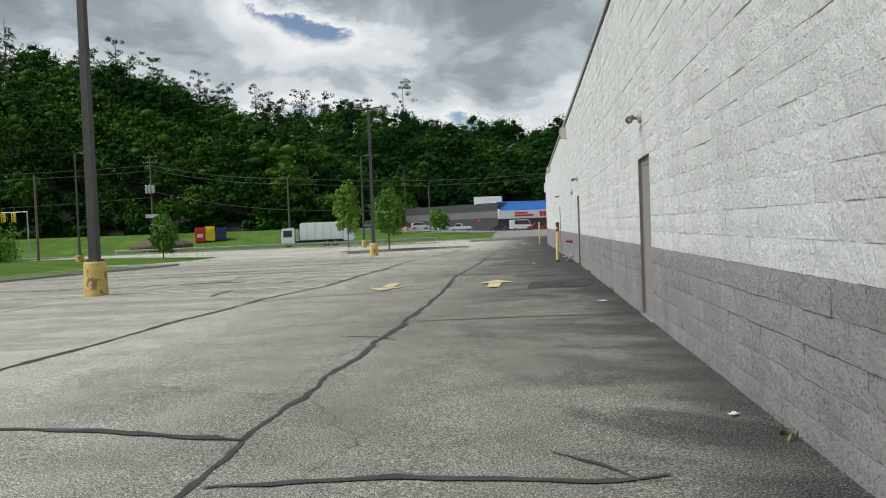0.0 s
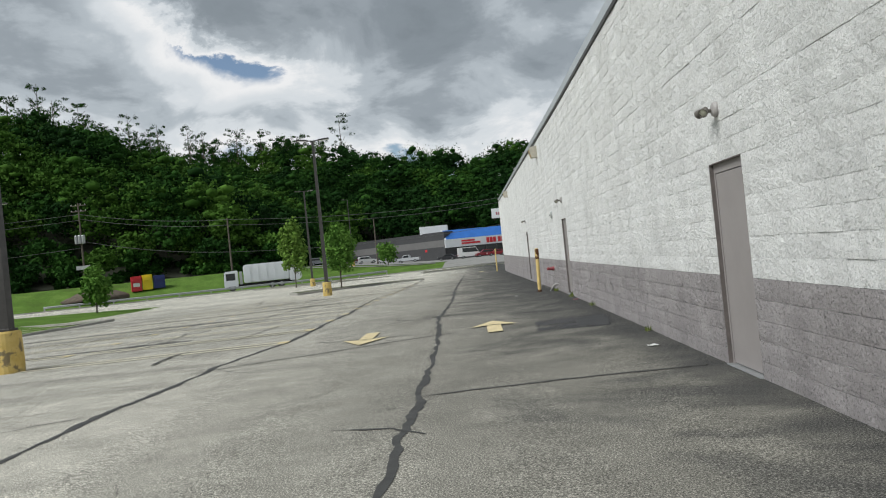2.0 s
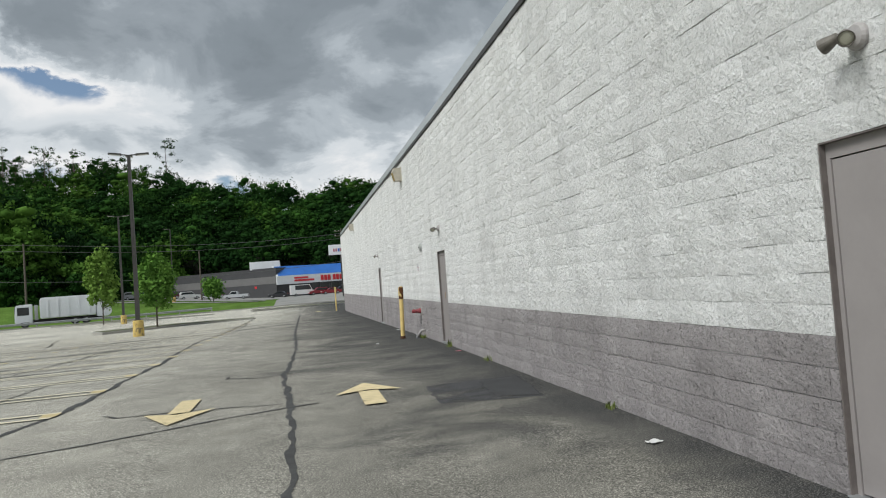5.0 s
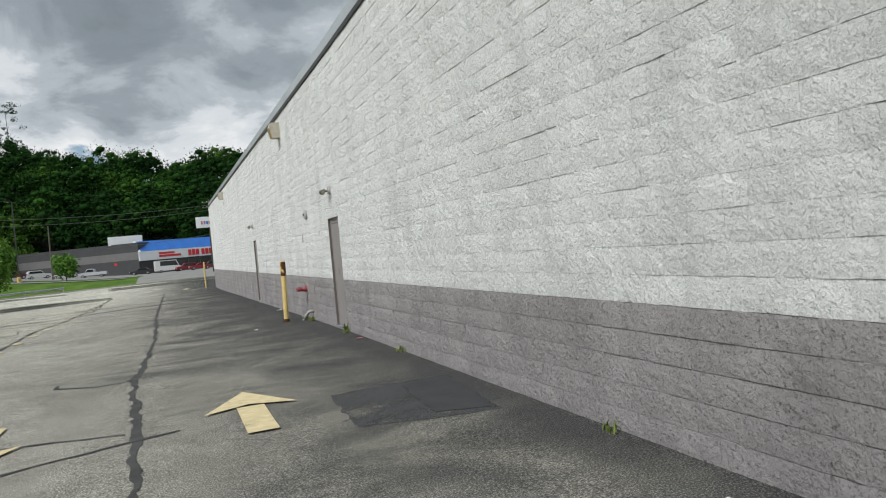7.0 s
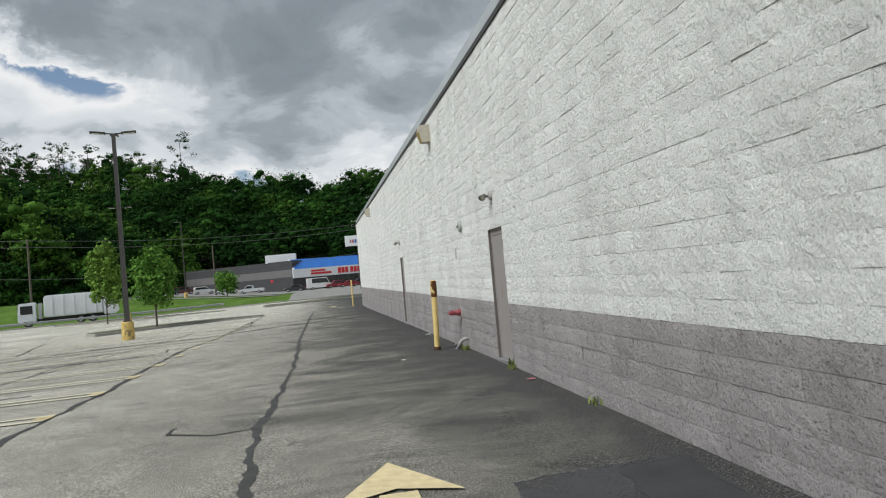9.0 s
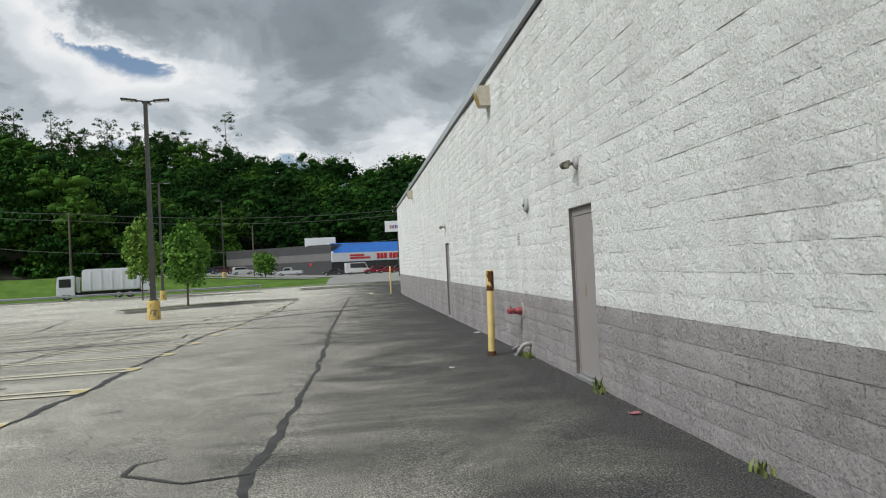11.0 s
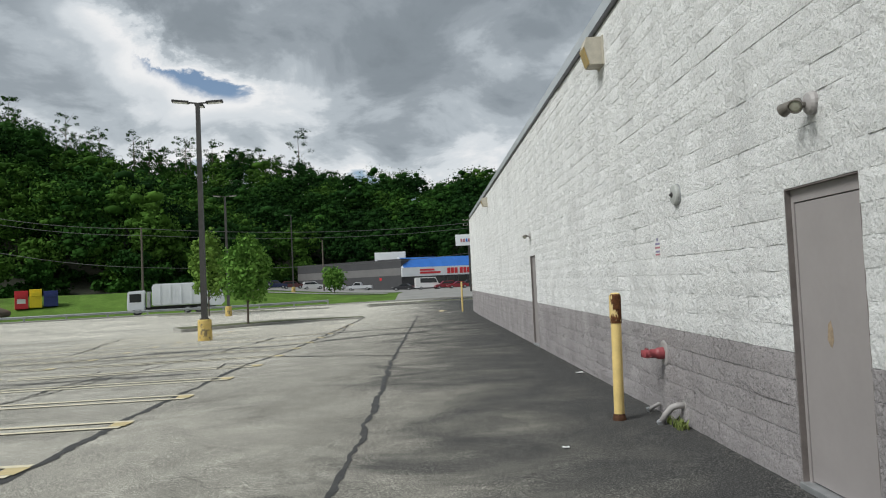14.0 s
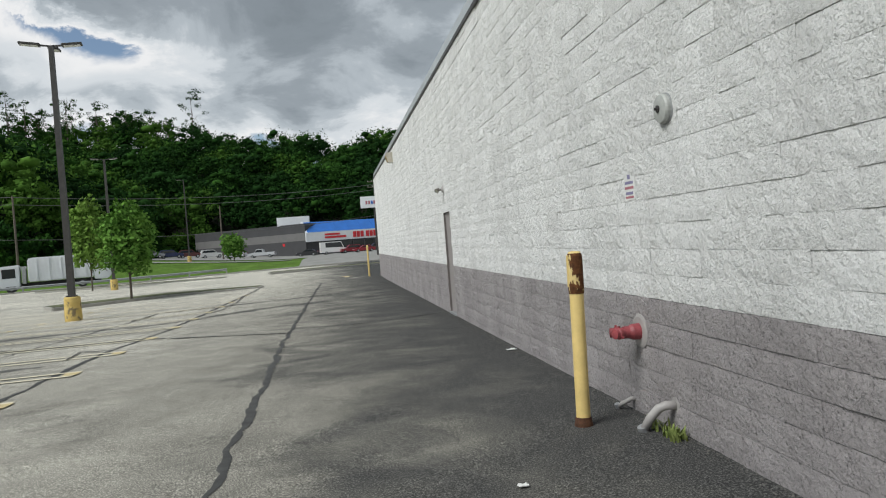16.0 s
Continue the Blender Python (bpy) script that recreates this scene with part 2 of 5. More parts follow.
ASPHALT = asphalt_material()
WHITE_BLOCK = block_material("white_painted_block", 0.8, (0.75, 0.75, 0.735), (0.83, 0.83, 0.82), 0.70)
GREY_BLOCK = block_material("grey_painted_block", 0.3, (0.305, 0.283, 0.285), (0.415, 0.387, 0.388), 0.40)
GRASS = grass_material()
FOREST_LEAVES = (
    leaf_material("dark_forest_leaf", (0.005, 0.022, 0.005), (0.020, 0.062, 0.012), 0.075),
    leaf_material("forest_leaf", (0.010, 0.040, 0.007), (0.038, 0.102, 0.017), 0.075),
    leaf_material("light_forest_leaf", (0.026, 0.074, 0.011), (0.075, 0.155, 0.025), 0.075))
YOUNG_LEAF = leaf_material("young_leaf", (0.075, 0.175, 0.032), (0.15, 0.29, 0.055), 0.6)
BRIGHT_LEAF = leaf_material("bright_leaf", (0.12, 0.22, 0.04), (0.20, 0.33, 0.07), 0.6)
BARK = plain("bark", (0.10, 0.08, 0.062), 0.9, var=0.35, scale=8, bump=0.6)
TAR = plain("crack_sealer", (0.056, 0.055, 0.053), 0.7, var=0.35, scale=5, bump=0.5)
NEW_TAR = plain("tar_patch", (0.038, 0.038, 0.040), 0.75, var=0.25, scale=3, bump=0.8)
YELLOW_LINE = worn_paint("yellow_road_paint", (0.60, 0.49, 0.27))
WHITE_LINE = worn_paint("white_road_paint", (0.78, 0.71, 0.53))
DOOR_PAINT = plain("door_paint", (0.30, 0.275, 0.27), 0.5, var=0.06, scale=2)
REVEAL_SHADE = plain("reveal_shade_paint", (0.15, 0.13, 0.122), 0.8, var=0.2)
DARK_METAL = plain("dark_bronze_metal", (0.060, 0.056, 0.054), 0.5, 0.3, var=0.2)
COPING = plain("coping_metal", (0.55, 0.58, 0.60), 0.4, 0.4, var=0.08, scale=1)
CONCRETE = plain("concrete", (0.34, 0.33, 0.30), 0.9, var=0.2, scale=5, bump=0.4)
GALV = plain("galvanised_steel", (0.42, 0.43, 0.44), 0.45, 0.6, var=0.15)
RUST = plain("rust", (0.085, 0.035, 0.016), 0.9, var=0.45, scale=18, bump=0.8)
ROOFING = plain("roofing", (0.25, 0.25, 0.25), 0.9)
RED_PAINT = plain("red_paint", (0.30, 0.06, 0.07), 0.5, var=0.25, scale=15)
GREY_PIPE = plain("grey_pipe", (0.36, 0.34, 0.33), 0.5, var=0.15)
WHITE_PLASTIC = plain("white_plastic", (0.74, 0.74, 0.72), 0.45, var=0.06)
LAMP_METAL = plain("weathered_lamp_metal", (0.17, 0.155, 0.135), 0.5, 0.3, var=0.25, scale=20)
BEIGE = plain("beige_weathered_metal", (0.50, 0.46, 0.38), 0.6, var=0.15, scale=5)
BLACK = plain("black_rubber", (0.02, 0.02, 0.02), 0.7)
PALE_ROAD = plain("road_surface", (0.27, 0.265, 0.25), 0.9, var=0.12, scale=0.5, bump=0.2)
WOOD_FLOOR = plain("shaded_wood_floor", (0.022, 0.026, 0.012), 0.95, var=0.4, scale=1.5, bump=0.6)
DRY_TURF = plain("dry_turf", (0.115, 0.125, 0.060), 0.95, var=0.4, scale=1.2, bump=0.8)
DIRT = plain("dirt", (0.12, 0.095, 0.07), 0.95, var=0.3, scale=2, bump=0.8)


def yellow_base_material():
    n = Nodes("yellow_painted_concrete")
    c = n.ramp(n.noise(4, 6, 0.65), [(0.3, (0.52, 0.36, 0.10)), (0.7, (0.66, 0.50, 0.19))])
    worn = n.ramp(n.noise(3.2, 6, 0.7, off=(3, 1, 4)), [(0.53, 0.0), (0.57, 1.0)])
    n.colour(n.mix(worn, c, (0.23, 0.18, 0.10)))
    n.bump(n.noise(30, 5), 0.5, 0.01)
    return n.finish(0.85, 0, 0.3)


YELLOW_BASE = yellow_base_material()
def flaking_rust():
    n = Nodes("flaking_rust")
    c = n.ramp(n.noise(22, 6, 0.7), [(0.3, (0.035, 0.016, 0.010)), (0.55, (0.11, 0.045, 0.018)), (0.75, (0.20, 0.085, 0.03))])
    flake = n.ramp(n.noise(9, 6, 0.65, stretch=(1, 1, 0.4), off=(2, 0, 5)), [(0.57, 0.0), (0.59, 1.0)])
    n.colour(n.mix(flake, c, (0.62, 0.48, 0.22)))
    n.bump(n.noise(30, 6, 0.7), 0.9, 0.008)
    return n.finish(0.9, 0, 0.2)


FLAKING = flaking_rust()
YELLOW_POST = plain("yellow_post_paint", (0.70, 0.52, 0.20), 0.5, var=0.12, scale=5)
GLASS = plain("dark_glass", (0.02, 0.024, 0.028), 0.08, 0.0, var=0.05)

# ---- geometry helpers ----


def mesh_of(name, verts, faces, mat=None, smooth=False):
    me = bpy.data.meshes.new(name)
    me.from_pydata([tuple(v) for v in verts], [], faces)
    if mat:
        me.materials.append(mat)
    if smooth:
        me.polygons.foreach_set("use_smooth", [True] * len(me.polygons))
    me.update()
    return me


def part(name, bm, material, parent=None, label="", smooth=False):
    me = bpy.data.meshes.new(name)
    bm.to_mesh(me)
    bm.free()
    if material:
        me.materials.append(material)
    if smooth:
        me.polygons.foreach_set("use_smooth", [True] * len(me.polygons))
    ob = new(name, me)
    if parent is not None:
        ob.parent = parent
    if label:
        ob["label"] = label
    return ob


def box(bm, x0, x1, y0, y1, z0, z1, bev=0.0, m=None):
    c = Matrix.Translation(((x0 + x1) / 2, (y0 + y1) / 2, (z0 + z1) / 2)) @ Matrix.Diagonal((x1 - x0, y1 - y0, z1 - z0, 1))
    r = bmesh.ops.create_cube(bm, size=1, matrix=(m @ c) if m else c)
    if bev:
        es = list({e for v in r["verts"] for e in v.link_edges})
        bmesh.ops.bevel(bm, geom=es, offset=bev, segments=2, affect="EDGES", profile=0.5)
    return bm


def boxed(name, dims, mat, parent=None, bev=0.0, label="", m=None):
    return part(name, box(bmesh.new(), *dims, bev, m), mat, parent, label)


def tube(bm, pts, radii, seg=12, caps=True):
    """A tube along points with a radius for each point."""
    pts = [Vector(p) for p in pts]
    rings = []
    up = Vector((0.31, 0.17, 0.93)).normalized()
    for i, p in enumerate(pts):
        d = (pts[min(i + 1, len(pts) - 1)] - pts[max(i - 1, 0)]).normalized()
        a = d.cross(up)
        if a.length < 0.05:
            a = d.cross(Vector((1, 0, 0)))
        a.normalize()
        b = d.cross(a)
        r = radii[i] if isinstance(radii, (list, tuple)) else radii
        rings.append([bm.verts.new(p + (a * math.cos(q) + b * math.sin(q)) * r) for q in [2 * math.pi * k / seg for k in range(seg)]])
    for r0, r1 in zip(rings, rings[1:]):
        for k in range(seg):
            bm.faces.new((r0[k], r0[(k + 1) % seg], r1[(k + 1) % seg], r1[k]))
    if caps:
        bm.faces.new(rings[0])
        bm.faces.new(list(reversed(rings[-1])))
    bmesh.ops.recalc_face_normals(bm, faces=bm.faces)
    return bm


def lathe(bm, profile, seg=20, m=None):
    """Turn (radius, height) pairs round the z axis."""
    rings = []
    for r, z in profile:
        ring = [Vector((r * math.cos(2 * math.pi * k / seg), r * math.sin(2 * math.pi * k / seg), z)) for k in range(seg)]
        rings.append([bm.verts.new((m @ v) if m else v) for v in ring])
    for a, b in zip(rings, rings[1:]):
        for k in range(seg):
            bm.faces.new((a[k], a[(k + 1) % seg], b[(k + 1) % seg], b[k]))
    bm.faces.new(list(reversed(rings[0])))
    bm.faces.new(rings[-1])
    bmesh.ops.recalc_face_normals(bm, faces=bm.faces)
    return bm


def prism(bm, outline, z0, z1, m=None):
    """A flat outline drawn up between two heights."""
    lo = [bm.verts.new((m @ Vector((x, y, z0))) if m else (x, y, z0)) for x, y in outline]
    hi = [bm.verts.new((m @ Vector((x, y, z1))) if m else (x, y, z1)) for x, y in outline]
    n = len(outline)
    for k in range(n):
        bm.faces.new((lo[k], lo[(k + 1) % n], hi[(k + 1) % n], hi[k]))
    bm.faces.new(list(reversed(lo)))
    bm.faces.new(hi)
    bmesh.ops.recalc_face_normals(bm, faces=bm.faces)
    return bm


def thing(name, x, y, z, label, category, group="", rz=0):
    e = new(name)
    e.matrix_world = pose(x, y, z, 0, 0, rz)
    e.empty_display_size = 0.2
    return tagged(e, label, category, group)


# ---- ground ----


def clamp(v, a, b):
    return max(a, min(b, v))


def smooth01(v):
    v = clamp(v, 0.0, 1.0)
    return v * v * (3 - 2 * v)


def lot_z(x, y):
    return -0.08 - 0.010 * clamp(-x, 0, 25) - 0.010 * clamp(y, 0, 40)


def lot_edge(x):
    """Far edge of the parking lot."""
    return 88.0 + (0.34 * (x + 15) if x < -15 else 0.05 * (x + 15))


def wood_depth(x, y):
    """Metres behind the front line of the wooded hill."""
    da = (y - 75) * 0.919 - (x + 150) * 0.394
    return max(min(da, -42 - x), y - 200)


def bank_z(x, y):
    """Height of the grass bank beyond the parking lot and its service road."""
    west = smooth01((-x - 8) / 38)
    s = smooth01((y - lot_edge(x) - 8) / 14)
    return lot_z(x, y) * (1 - s) + s * (0.1 + 2.15 * west)


def land_z(x, y):
    z = bank_z(x, y)
    if y < lot_edge(x):
        z += 0.55 * smooth01((-x - 30) / 12) * smooth01((52 - y) / 12)
    d = wood_depth(x, y)
    if d > 0:
        z += (0.33 + 0.10 * smooth01((-x - 30) / 60)) * min(d, 100) * smooth01(d / 25)
    return z


def axis(*runs):
    out = []
    for a, b, s in runs:
        n = max(1, round((b - a) / s))
        out += [a + (b - a) * k / n for k in range(n)]
    return out + [runs[-1][1]]


def sheet(name, xs, ys, lift, mat, zf, keep=None):
    verts = [(x, y, zf(x, y) + lift) for y in ys for x in xs]
    n = len(xs)
    faces = []
    for j in range(len(ys) - 1):
        for i in range(n - 1):
            if keep and not keep((xs[i] + xs[i + 1]) / 2, (ys[j] + ys[j + 1]) / 2):
                continue
            faces.append((j * n + i, j * n + i + 1, (j + 1) * n + i + 1, (j + 1) * n + i))
    return new(name, mesh_of(name, verts, faces, mat, True))


tagged(sheet("ground", axis((-900, -300, 100), (-300, -40, 5), (-40, 40, 4), (40, 240, 20), (240, 900, 110)),
             axis((-500, -80, 70), (-80, 0, 10), (0, 80, 5), (80, 320, 4), (320, 1200, 110)), -0.06, GRASS, land_z),
       "rough green grass and woodland floor", "ground", kind="structure")

# near-black sheet: canopy shade painted on the floor seen between the crowns
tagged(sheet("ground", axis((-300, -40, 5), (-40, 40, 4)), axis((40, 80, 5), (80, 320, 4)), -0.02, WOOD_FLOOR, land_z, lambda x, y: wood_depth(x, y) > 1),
       "woodland floor with the canopy shade painted into its dark colour", "ground", kind="structure")


def in_lot(x, y):
    if x > 0.0 and y < 46:
        return x < 0.5
    if x < -26 and y < 24 + (-26 - x) * 0.42:
        return False
    return y < lot_edge(x)


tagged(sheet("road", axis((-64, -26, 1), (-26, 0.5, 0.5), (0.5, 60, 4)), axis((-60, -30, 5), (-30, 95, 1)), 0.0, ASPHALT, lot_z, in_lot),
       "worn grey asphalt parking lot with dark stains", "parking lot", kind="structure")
tagged(sheet("road", axis((-110, 60, 2)), axis((40, 110, 1)), 0.0, PALE_ROAD, bank_z, lambda x, y: lot_edge(x) + 1.5 < y < lot_edge(x) + 8),
       "grey asphalt service road behind the lot", "road", kind="structure")
tagged(sheet("road", axis((-140, -10, 2)), axis((40, 140, 1)), 0.03, PALE_ROAD, bank_z, lambda x, y: lot_edge(x) + 23 < y < lot_edge(x) + 30),
       "pale grey main road below the woods", "road", kind="structure")
tagged(sheet("road", axis((-40, 70, 2)), axis((93, 200, 1)), 0.02, PALE_ROAD, bank_z, lambda x, y: (y > 128 or x > -9)),
       "grey asphalt car park of the far shop", "parking lot", kind="structure")


def edge_strip(name, pts, width, height, mat, label, category):
    """A kerb along a run of points, as one closed strip."""
    e = thing(name, pts[0][0], pts[0][1], 0, label, category)
    e.matrix_world = Matrix()
    for (x0, y0), (x1, y1) in zip(pts, pts[1:]):
        d = Vector((x1 - x0, y1 - y0))
        a = math.degrees(math.atan2(d.y, d.x))
        z = (lot_z(x0, y0) + lot_z(x1, y1)) / 2
        part("kerb_stone", box(bmesh.new(), 0, d.length, -width / 2, width / 2, -0.1, height, 0.015, pose(x0, y0, z, 0, 0, a)), mat, e)
    return e


def island(outline, label):
    """A kerbed island: a ring of kerb with grass inside."""
    cx, cy = sum(p[0] for p in outline) / len(outline), sum(p[1] for p in outline) / len(outline)
    e = thing("traffic_island", cx, cy, lot_z(cx, cy), label, "traffic island", "lot islands")
    loc = [(x - cx, y - cy) for x, y in outline]
    for (x0, y0), (x1, y1) in zip(loc, loc[1:] + loc[:1]):
        d = Vector((x1 - x0, y1 - y0))
        a = math.degrees(math.atan2(d.y, d.x))
        part("kerb", box(bmesh.new(), -0.05, d.length + 0.05, -0.1, 0.1, -0.3, 0.15, 0.03, pose(x0, y0, 0, 0, 0, a)), CONCRETE, e)
    part("turf", prism(bmesh.new(), loc, -0.3, 0.17), DRY_TURF, e, "thin dry grass turf")
    return e


island([(-17.8, 39.4), (-12.9, 43.6), (-7.5, 44.4), (-7.6, 45.6), (-13.4, 46.0), (-19.0, 41.6)], "narrow kerbed island with thin grass and a tree")
island([(-32.5, 75.5), (-24, 74.0), (-14, 72.8), (-14, 74.4), (-24, 76.0), (-32.5, 77.2)], "long kerbed grass island in the parking lot")
island([(-9.2, 69.8), (-3, 72.2), (2.5, 75.0), (2.0, 77), (-3.5, 74.4), (-9.6, 72)], "low kerbed grass island near the exit")

# ---- big store building ----
WALL_END = 46.4
BAND = 0.956
CH = 0.2132
BL = 0.43
DOORS = [(-14.14, -13.124), (0.0, 1.016), (14.93, 15.946)]
DOOR_TOP = 2.235
Y0 = -44.0


def wall_top(y):
    return 5.47 + 0.0088 * max(0.0, y)


def store_wall():
    """Backing wall with the door openings cut through."""
    bm = bmesh.new()
    ys = [Y0] + [v for d in DOORS for v in d] + [WALL_END]
    for k in range(0, len(ys) - 1):
        lo = DOOR_TOP if k % 2 else -0.9
        box(bm, 0.010, 0.30, ys[k], ys[k + 1], lo, 2.6)
    turn = Matrix(((0, 0, 1, 0), (1, 0, 0, 0), (0, 1, 0, 0), (0, 0, 0, 1)))
    prism(bm, [(Y0, 2.6), (WALL_END, 2.6), (WALL_END, wall_top(WALL_END)), (0, wall_top(0)), (Y0, wall_top(Y0))], 0.010, 0.30, turn)
    return tagged(part("wall_west", bm, WHITE_BLOCK), "white and grey painted split-face block store wall", "wall", kind="structure")


wall_west = store_wall()
for nm, d in (("wall_north", (0.3, 40, WALL_END - 0.3, WALL_END, -0.9, 5.7)), ("wall_south", (0.3, 40, Y0, Y0 + 0.3, -0.9, 5.4)), ("wall_east", (39.7, 40, Y0 + 0.3, WALL_END - 0.3, -0.9, 5.4))):
    tagged(boxed(nm, d, WHITE_BLOCK), "white painted block store wall", "wall", kind="structure")
tagged(boxed("roof", (0.3, 39.7, Y0 + 0.3, WALL_END - 0.3, 4.9, 5.1), ROOFING), "flat dark store roof", "roof", kind="structure")


def wall_cap(name, x0, x1, up0, up1, mat, label, parent=None):
    turn = Matrix(((0, 0, 1, 0), (1, 0, 0, 0), (0, 1, 0, 0), (0, 0, 0, 1)))
    line = [Y0 - 0.03, 0, WALL_END + 0.04]
    out = [(y, wall_top(y) + up0) for y in line] + [(y, wall_top(y) + up1) for y in reversed(line)]
    return part(name, prism(bmesh.new(), out, x0, x1, turn), mat, parent, label)


trim = tagged(wall_cap("trim", -0.035, 0.34, -0.03, 0.05, DARK_METAL, ""), "dark metal drip edge along the wall top", "trim", kind="structure")
wall_cap("coping", 0.02, 0.30, 0.05, 0.32, COPING, "pale metal coping", trim)


def steel_door(y0, y1, ground, label, rust=False, plate=False):
    w, h = y1 - y0, DOOR_TOP - ground
    e = thing("door_1" if not rust else "door_2", 0, y0, ground, label, "door", "steel exit doors")
    e["kind"] = "structure"
    fr = bmesh.new()
    box(fr, 0.045, 0.14, 0.0, 0.05, 0, h)
    box(fr, 0.045, 0.14, w - 0.05, w, 0, h)
    box(fr, 0.045, 0.14, 0.05, w - 0.05, h - 0.11, h)
    part("door_frame", fr, DOOR_PAINT, e)
    # added dark liners: the shade in the door recess is put in as colour
    for ya, yb, za, zb in ((0.0, 0.012, 0, h), (w - 0.012, w, 0, h), (0.012, w - 0.012, h - 0.012, h)):
        part("reveal_shade_strip", box(bmesh.new(), 0.0, 0.044, ya, yb, za, zb), REVEAL_SHADE, e, "added dark brown strip that paints the shade of the door reveal")
    part("door_leaf", box(bmesh.new(), 0.052, 0.10, 0.053, w - 0.055, 0.04, h - 0.118, 0.004), DOOR_PAINT, e)
    part("threshold", box(bmesh.new(), -0.03, 0.14, 0.0, w, -0.03, 0.03, 0.006), GALV, e, "pale metal threshold")
    part("backing", box(bmesh.new(), 0.15, 0.17, 0, w, 0, h), BLACK, e)
    if rust:
        bm = bmesh.new()
        rng = random.Random(4)
        n = 14
        prism(bm, [((0.028 + 0.026 * rng.random()) * math.cos(6.283 * k / n), 0.09 * (0.8 + 0.4 * rng.random()) * math.sin(6.283 * k / n)) for k in range(n)], 0, 0.002, pose(0.0515, w * 0.56, 1.2, 90, 0, -90))
        part("rust_stain", bm, PALE_RUST, e, "brown rust patch")
    return e


PALE_RUST = plain("pale_rust", (0.33, 0.25, 0.17), 0.8, var=0.3, scale=25)
steel_door(*DOORS[0], -0.10, "closed grey painted steel door in the block wall")
steel_door(*DOORS[1], -0.07, "closed grey steel door with a rust patch", True)
steel_door(*DOORS[2], -0.22, "closed grey painted steel door far down the wall")

# ---- wall fixtures ----


def door_lamp(y, z, label):
    e = thing("wall_lamp", 0, y, z, label, "wall lamp", "door lamps")
    part("mount", lathe(bmesh.new(), [(0.085, 0), (0.085, 0.03), (0.07, 0.05), (0.03, 0.065)], 18, pose(0.0, 0, 0, 0, -90, 0)), GREY_PIPE, e, "round grey mount")
    part("arm", tube(bmesh.new(), [(-0.05, 0, -0.01), (-0.09, 0.0, -0.01), (-0.13, 0.02, 0.0)], 0.022, 10), LAMP_METAL, e)
    for s, way in ((1, (-0.30, 0.85, -0.28)), (-1, (-0.50, -0.62, -0.48))):
        m = Matrix.Translation((-0.13, 0.03 * s, 0.01)) @ Vector(way).to_track_quat("Z", "Y").to_matrix().to_4x4() @ Matrix.Scale(0.58, 4)
        hd = part("lamp_head", lathe(bmesh.new(), [(0.025, -0.02), (0.05, 0.0), (0.062, 0.06), (0.082, 0.14), (0.088, 0.19), (0.08, 0.19), (0.074, 0.165)], 18, m), LAMP_METAL, e)
        part("lens", lathe(bmesh.new(), [(0.073, 0.166), (0.05, 0.178), (0.01, 0.183)], 16, m), LENS, hd)
    return e


LENS = plain("frosted_lens", (0.48, 0.47, 0.38), 0.25, var=0.1)
for yy in (-13.58, 0.49, 15.6):
    door_lamp(yy, 2.80, "weathered twin-head flood lamp above the door")


def flood_box(y, z):
    e = thing("wall_light", 0, y, z, "weathered beige box floodlight under the roof edge", "wall light", "high wall lights")
    turn = Matrix(((1, 0, 0, 0), (0, 0, -1, 0), (0, 1, 0, 0), (0, 0, 0, 1)))
    part("housing", prism(bmesh.new(), [(0, -0.21), (-0.22, -0.21), (-0.30, 0.08), (-0.26, 0.21), (0, 0.21)], -0.17, 0.17, turn), BEIGE, e)
    part("lens", prism(bmesh.new(), [(-0.225, -0.2), (-0.302, 0.07), (-0.315, 0.06), (-0.24, -0.205)], -0.14, 0.14, turn), AMBER, e, "yellowed lens")
    part("bracket", box(bmesh.new(), -0.03, 0.01, -0.2, 0.2, -0.23, 0.23, 0.005), BEIGE, e)
    return e


AMBER = plain("yellowed_lens", (0.46, 0.33, 0.13), 0.3, var=0.2)
flood_box(6.55, 5.08)
flood_box(29.9, 5.30)

GALV_PALE = plain("pale_grey_paint", (0.40, 0.41, 0.39), 0.5, var=0.15, scale=12)
bell = thing("alarm_bell", 0, 3.46, 2.49, "round pale grey alarm bell on the wall", "alarm bell")
part("plate", lathe(bmesh.new(), [(0.125, 0), (0.125, 0.02)], 24, pose(0, 0, 0, 0, -90, 0)), GALV, bell)
part("gong", lathe(bmesh.new(), [(0.118, 0.02), (0.118, 0.045), (0.108, 0.058), (0.06, 0.068), (0.02, 0.07)], 24, pose(0, 0, 0, 0, -90, 0)), GALV_PALE, bell, "domed pale gong")
part("bolt", lathe(bmesh.new(), [(0.03, 0.066), (0.03, 0.08), (0.012, 0.085), (0.012, 0.1)], 8, pose(0, 0, 0, 0, -90, 0)), DARK_METAL, bell)

sign = thing("wall_sign", -0.002, 4.29, 1.945, "small white sign with red and blue printing", "sign")
part("plate", box(bmesh.new(), -0.004, 0.0, -0.115, 0.115, -0.125, 0.125), WHITE_PLASTIC, sign)
PRINT_RED = plain("red_print", (0.42, 0.16, 0.19), 0.5)
PRINT_BLUE = plain("blue_print", (0.24, 0.22, 0.36), 0.5)
for z0, z1, w, mt in ((0.065, 0.105, 0.03, PRINT_BLUE), (0.02, 0.045, 0.09, PRINT_BLUE), (-0.025, -0.002, 0.095, PRINT_RED), (-0.075, -0.05, 0.08, PRINT_BLUE), (-0.108, -0.088, 0.09, PRINT_RED)):
    part("print_bar", box(bmesh.new(), -0.006, -0.0042, -w, w, z0, z1), mt, sign)

